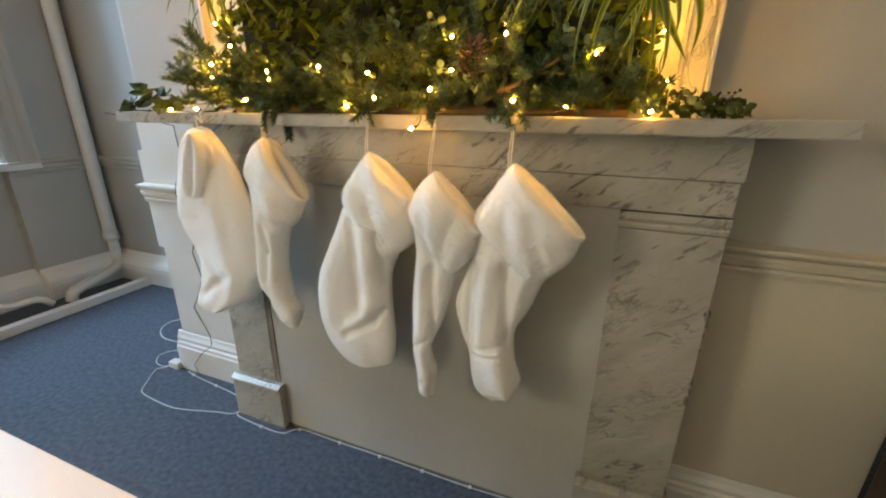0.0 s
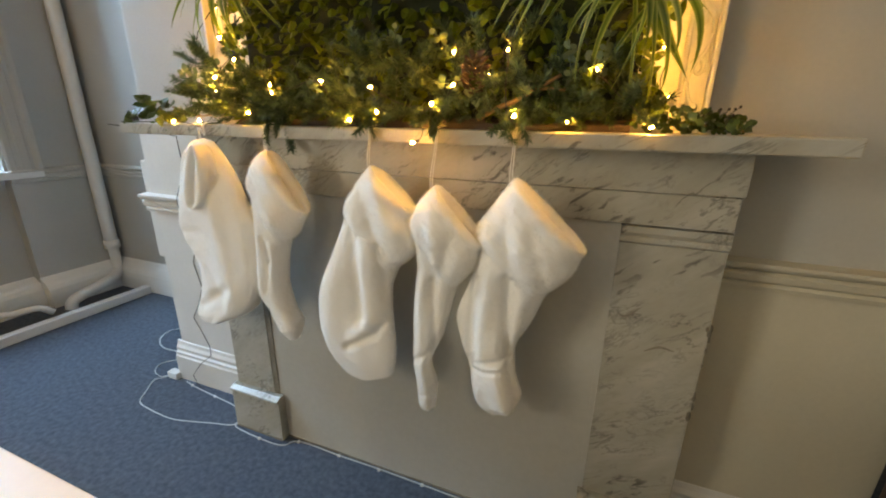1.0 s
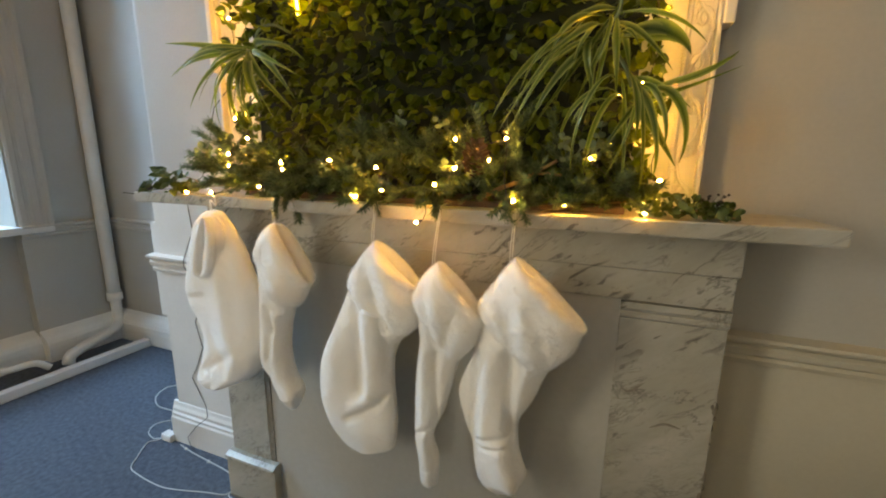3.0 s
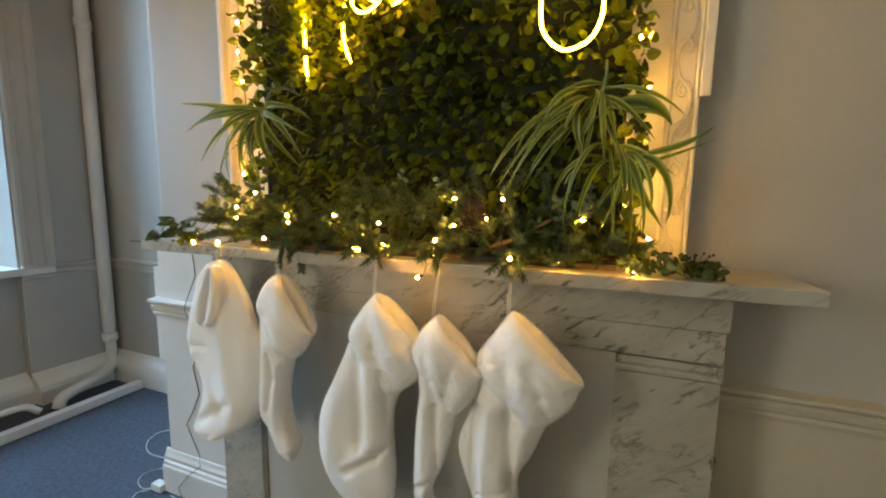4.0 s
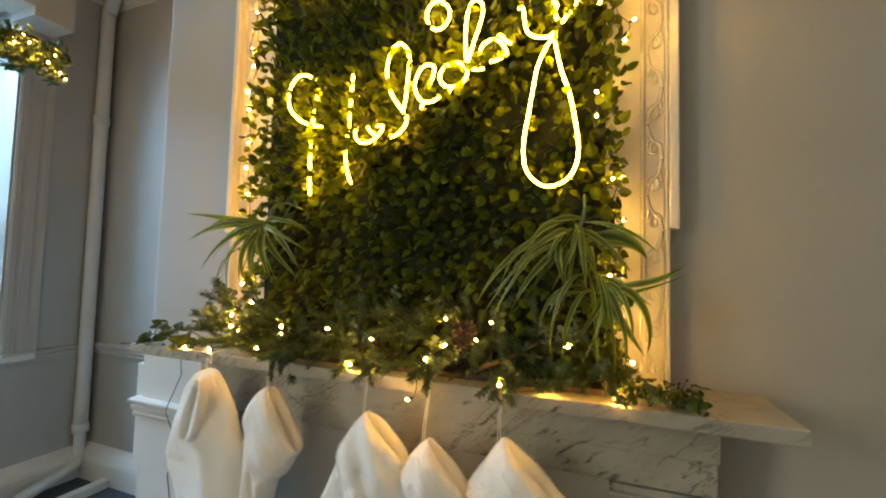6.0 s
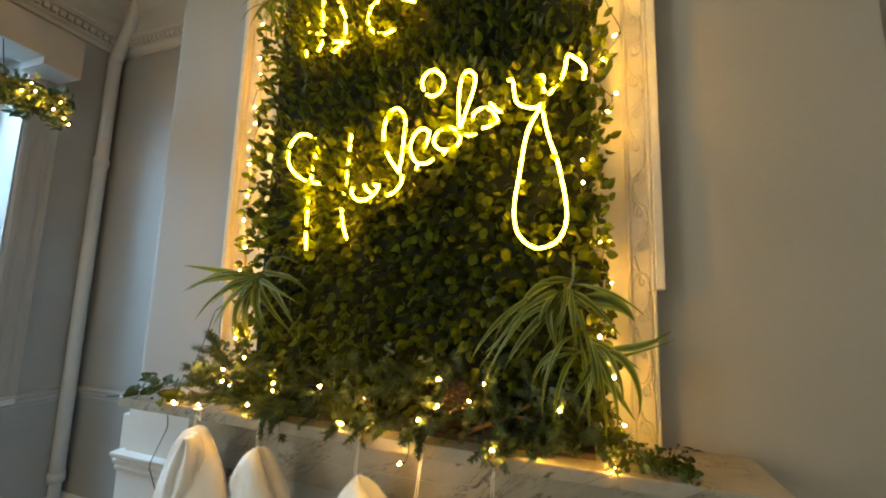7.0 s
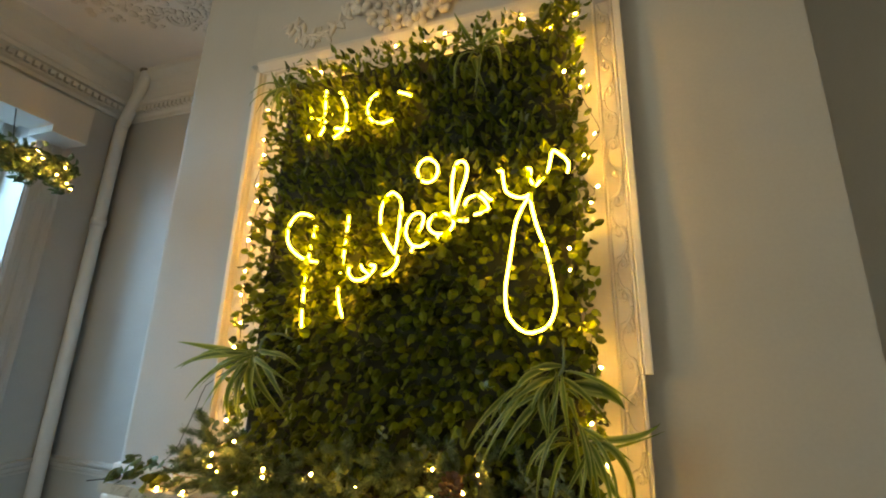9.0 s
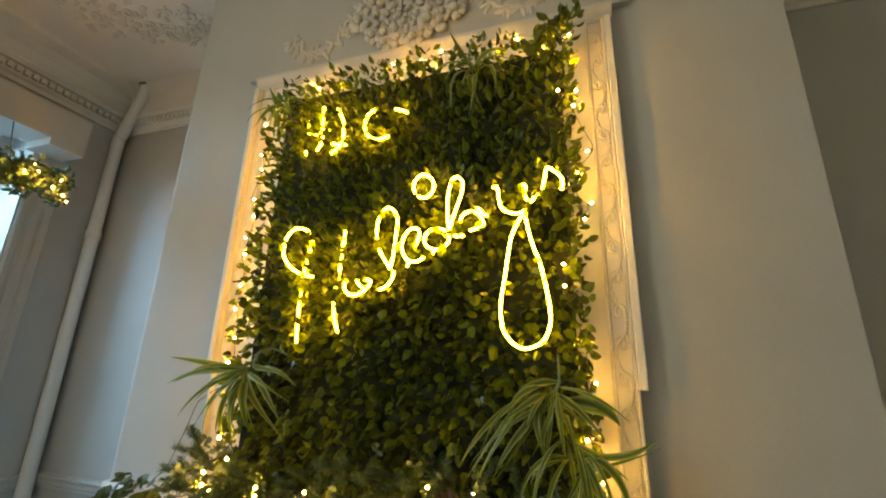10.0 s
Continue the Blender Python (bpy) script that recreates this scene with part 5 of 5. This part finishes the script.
tips = [(0.401, 1.545, 0.04, 0.04), (0.289, 1.424, 0.07, 0.06), (0.303, 1.391, 0.06, 0.07), (0.337, 1.396, 0.05, 0.08), (0.362, 1.376, 0.07, 0.06), (0.378, 1.401, 0.05, 0.09), (0.458, 1.481, 0.06, 0.10), (0.477, 1.465, 0.05, 0.11), (0.445, 1.628, 0.015, 0.03), (0.498, 1.411, 0.08, 0.07), (0.42, 1.564, 0.03, 0.06), (0.509, 1.419, 0.05, 0.09),
        (0.66, 1.515, 0.06, 0.05), (0.715, 1.563, 0.03, 0.04), (0.609, 1.538, 0.05, 0.08), (0.584, 1.502, 0.05, 0.10), (0.498, 1.496, 0.05, 0.12), (0.32, 1.44, 0.05, 0.05), (0.43, 1.45, 0.07, 0.05), (0.39, 1.50, 0.05, 0.09), (0.53, 1.44, 0.06, 0.12), (0.56, 1.47, 0.04, 0.07), (0.35, 1.47, 0.06, 0.10)]
large = spider_plant("large spider plant with striped leaves cascading down", (0.526, -0.165, 1.617), tips, 0.0076, [(0.552, -0.10, 1.72), (0.553, -0.15, 1.68), (0.549, -0.165, 1.640), (0.526, -0.165, 1.617)], 0.036)
for x, z, arch, wide in ((0.694, 1.55, 0.03, 0.021), (0.66, 1.575, 0.02, 0.013)):
    blade = new("blade", blade_mesh(Vector((0.555, -0.15, 1.605)), (x, -0.16, z), arch, 0.03, wide, 4))
    blade.parent = large
tips = [(0.46, 1.35, 0.05, 0.07, 0.06), (0.51, 1.262, 0.02, 0.10, 0.10), (0.485, 1.30, 0.04, 0.08, 0.08), (0.69, 1.334, 0.05, 0.06, 0.09), (0.62, 1.27, 0.0, 0.08, 0.05), (0.585, 1.27, -0.01, 0.05, 0.06), (0.55, 1.30, 0.02, 0.09), (0.776, 1.515, -0.035, 0.04), (0.761, 1.535, -0.03, 0.03),
        (0.70, 1.44, 0.03, 0.04), (0.655, 1.36, 0.03, 0.07, 0.05), (0.60, 1.35, 0.0, 0.11), (0.53, 1.34, 0.03, 0.06), (0.645, 1.30, 0.04, 0.06, 0.06), (0.475, 1.41, 0.03, 0.05)]
spider_plant("spider plant with long curling striped leaves hanging low", (0.588, -0.185, 1.49), tips, 0.0076, [(0.55, -0.12, 1.58), (0.575, -0.165, 1.53), (0.588, -0.185, 1.49)], 0.03)
blade = new("blade", blade_mesh(Vector((0.60, -0.185, 1.47)), (0.686, -0.20, 1.325), 0.085, 0.04, 0.014, 7))
blade.parent = bpy.data.objects["spider_plant.002"]
tips = [(0.232, 2.837, 0.0, 0.03), (0.20, 2.60, 0.08, 0.05), (0.24, 2.53, 0.08, 0.06), (0.30, 2.48, 0.06, 0.08), (0.35, 2.50, 0.06, 0.08), (0.40, 2.55, 0.07, 0.06), (0.468, 2.65, 0.06, 0.05), (0.44, 2.70, 0.05, 0.04), (0.17, 2.66, 0.06, 0.05), (0.36, 2.80, 0.02, 0.03), (0.27, 2.56, 0.05, 0.09), (0.41, 2.60, 0.06, 0.07)]
spider_plant("small dark spider plant set high in the leaf wall", (0.318, -0.165, 2.665), tips, 0.009, [(0.33, -0.10, 2.65), (0.325, -0.14, 2.66), (0.318, -0.165, 2.665)])
tips = [(-0.64, 2.615, 0.04, 0.04), (-0.60, 2.58, 0.06, 0.05), (-0.56, 2.54, 0.07, 0.06), (-0.52, 2.52, 0.06, 0.07), (-0.46, 2.54, 0.05, 0.08), (-0.40, 2.58, 0.06, 0.07), (-0.34, 2.64, 0.05, 0.06), (-0.56, 2.78, 0.0, 0.03), (-0.63, 2.66, 0.05, 0.04), (-0.36, 2.70, 0.04, 0.05), (-0.50, 2.56, 0.05, 0.09)]
spider_plant("spider plant with striped leaves high in the corner", (-0.475, -0.16, 2.685), tips, 0.009, [(-0.46, -0.10, 2.67), (-0.47, -0.14, 2.68), (-0.475, -0.16, 2.685)])

# ---- window garland ----
swathe = thing("window_garland", "green leafy garland with warm fairy lights hung across the window", "garland")
poses = []
for i in range(1700):
    t = rng.random()
    a, d = rng.uniform(0, 6.283), 0.13 * rng.random() ** 0.5 * (0.75 + 0.25 * math.sin(t * 40))
    y = 0.24 - 1.0 * t
    poses.append(leaf_pose(-2.50 + d * math.cos(a), y, 2.70 + 0.03 * math.sin(y * 5) - 0.25 * max(0, y - 0.1) + d * math.sin(a), rng.uniform(0.035, 0.06), rng.uniform(-180, 180), rng.uniform(0, 90), rng.uniform(-90, 90)))
verts, faces = joined_leaves(poses)
leaves = new("foliage", mesh_of("foliage", verts, faces, NEEDLE, False))
leaves.parent = swathe
leaves["kind"] = "stuff"
for i in range(90):
    y = 0.24 - 0.9 * rng.random()
    lay("sprig", pines[rng.randrange(4)], swathe, -2.5 + rng.uniform(-0.04, 0.06), y, 2.70 + 0.03 * math.sin(y * 5) - 0.25 * max(0, y - 0.1) + rng.uniform(-0.04, 0.04), rng.uniform(0, 180), rng.uniform(-180, 180), 1.0)
part("tie", tube([(-2.50, -0.06, 2.75), (-2.56, -0.06, 2.9), (-2.60, -0.06, 3.035)], 0.003, 6, 3), WIRE, swathe, "dark tie wire")
part("stem", tube([(-2.5, 0.24, 2.63), (-2.5, 0.1, 2.70), (-2.5, -0.2, 2.68), (-2.5, -0.6, 2.71), (-2.5, -1.36, 2.70)], 0.008, 7, 6), TWIG, swathe, smooth=True)
light_string("warm white fairy lights wound round the window garland", [(-2.42, 0.215, 2.60), (-2.425, 0.19, 2.63), (-2.42, 0.13, 2.66), (-2.42, 0.16, 2.72), (-2.43, 0.08, 2.68), (-2.42, 0.04, 2.73), (-2.42, 0.05, 2.65), (-2.42, -0.02, 2.70), (-2.43, 0.02, 2.77), (-2.42, -0.06, 2.64), (-2.42, -0.12, 2.72), (-2.42, -0.2, 2.66), (-2.43, -0.34, 2.72), (-2.42, -0.5, 2.68), (-2.42, -0.7, 2.74), (-2.42, -0.9, 2.68), (-2.42, -1.1, 2.72)], 0.02)

# ---- cables ----
def cable(label, runs, radius, material, name="cable"):
    ob = thing(name, label, "cable")
    for run in runs:
        part("run", tube(run, radius, 6, 1 if material is WIRE else 6), material, ob, smooth=True)
    return ob


cable("white mains cable lying in loops on the carpet", [[(-1.25, 0.62, 0.004), (-1.60, 0.45, 0.004), (-1.736, 0.31, 0.004), (-1.766, 0.26, 0.004), (-1.728, 0.181, 0.004), (-1.623, 0.124, 0.004), (-1.492, 0.127, 0.004), (-1.30, 0.13, 0.01)]], 0.0033, CABLE)
lead = cable("pale lead looped on the carpet with a white plug", [[(-1.309, -0.035, 0.018), (-1.345, -0.07, 0.008), (-1.373, -0.096, 0.004), (-1.315, -0.181, 0.004), (-1.273, -0.23, 0.004), (-1.192, -0.246, 0.004), (-1.055, -0.253, 0.004), (-0.972, -0.239, 0.004), (-0.849, -0.204, 0.004), (-0.775, -0.186, 0.004), (-0.752, -0.160, 0.006)],
                                                                [(-1.30, 0.10, 0.01), (-1.40, 0.09, 0.004), (-1.477, 0.02, 0.004), (-1.45, -0.04, 0.004), (-1.379, -0.064, 0.004), (-1.33, -0.048, 0.01)]], 0.0024, CABLE)
part("plug", boxes((-1.335, -1.27, -0.055, -0.015, 0.001, 0.036), bevel=0.006), GLOSS, lead, "white plastic plug")
bare = cable("pale string of unlit lights laid along the foot of the fireplace", [[(-1.215, -0.045, 0.004), (-1.129, -0.060, 0.004), (-0.982, -0.075, 0.004), (-0.863, -0.088, 0.004), (-0.78, -0.12, 0.004)],
                                                                                 [(-0.758, -0.165, 0.004), (-0.735, -0.186, 0.004), (-0.589, -0.197, 0.004), (-0.494, -0.192, 0.004), (-0.441, -0.150, 0.004), (-0.252, -0.150, 0.004), (-0.077, -0.148, 0.004), (0.098, -0.150, 0.004), (0.277, -0.152, 0.004), (0.45, -0.15, 0.004), (0.58, -0.19, 0.004), (0.86, -0.19, 0.004)]], 0.0023, CABLE)
for x, y in ((-1.16, -0.058), (-0.99, -0.078), (-0.60, -0.200), (-0.441, -0.155), (-0.252, -0.154), (-0.077, -0.154), (0.098, -0.154), (0.277, -0.154)):
    part("unlit_bulb", ball(bmesh.new(), (x, y, 0.0075), 0.0065, 8, 6), GLOSS, bare, "small clear unlit bulb", True)
cable("thin black wire straggling down the wall to the floor", [[(-1.022, -0.246, 1.215), (-1.02, -0.10, 1.19), (-1.022, -0.012, 1.168), (-1.030, -0.006, 1.125), (-1.020, -0.006, 1.045), (-1.04, -0.045, 0.925), (-1.045, -0.044, 0.90), (-1.04, -0.01, 0.80), (-1.05, -0.006, 0.673), (-1.068, -0.006, 0.632), (-1.040, -0.006, 0.516), (-1.085, -0.006, 0.424), (-1.133, -0.006, 0.352), (-1.093, -0.006, 0.277), (-1.056, -0.01, 0.219), (-1.03, -0.03, 0.185), (-1.105, -0.034, 0.125), (-1.174, -0.034, 0.046), (-1.157, -0.036, 0.008), (-1.11, -0.05, 0.004)]], 0.0017, WIRE, "wire")
cable("thin dark wire hanging from the plants to the mantel", [[(-0.62, -0.08, 1.60), (-0.72, -0.05, 1.56), (-0.80, -0.03, 1.52), (-0.827, -0.02, 1.484), (-0.855, -0.012, 1.42), (-0.89, -0.012, 1.34), (-0.915, -0.015, 1.27), (-0.95, -0.05, 1.224), (-0.965, -0.15, 1.2235), (-0.968, -0.235, 1.2235)]], 0.0017, WIRE, "wire")

# ---- furniture at the edges ----
desk = thing("desk", "plain white desk with a pale laminate top", "desk")
part("desktop", rounded(-0.75, 0.26, -1.52, -0.928, 0.695, 0.72, 0.003), DESK, desk)
for x in (-0.69, 0.20):
    for y in (-1.46, -0.99):
        part("leg", rounded(x - 0.025, x + 0.025, y - 0.025, y + 0.025, 0.0, 0.6945, 0.004), GLOSS, desk)
cabinet = thing("cabinet", "low dark brown wooden cabinet standing by the chimney breast", "cabinet")
part("body", rounded(1.262, 1.77, -0.44, -0.10, 0.06, 0.74, 0.004), DARK_WOOD, cabinet)
part("top", rounded(1.255, 1.785, -0.455, -0.095, 0.7405, 0.765, 0.004), DARK_WOOD, cabinet)
part("plinth", boxes((1.275, 1.755, -0.425, -0.11, 0.0, 0.0595)), DARK_WOOD, cabinet)
for x in (1.267, 1.515):
    door = part("door", rounded(x + 0.002, x + 0.25, -0.458, -0.4405, 0.08, 0.72, 0.003), DARK_WOOD, cabinet)
    part("knob", ball(bmesh.new(), (x + (0.225 if x < 1.3 else 0.025), -0.468, 0.45), 0.011, 8, 6), WIRE, door, "small dark knob", True)
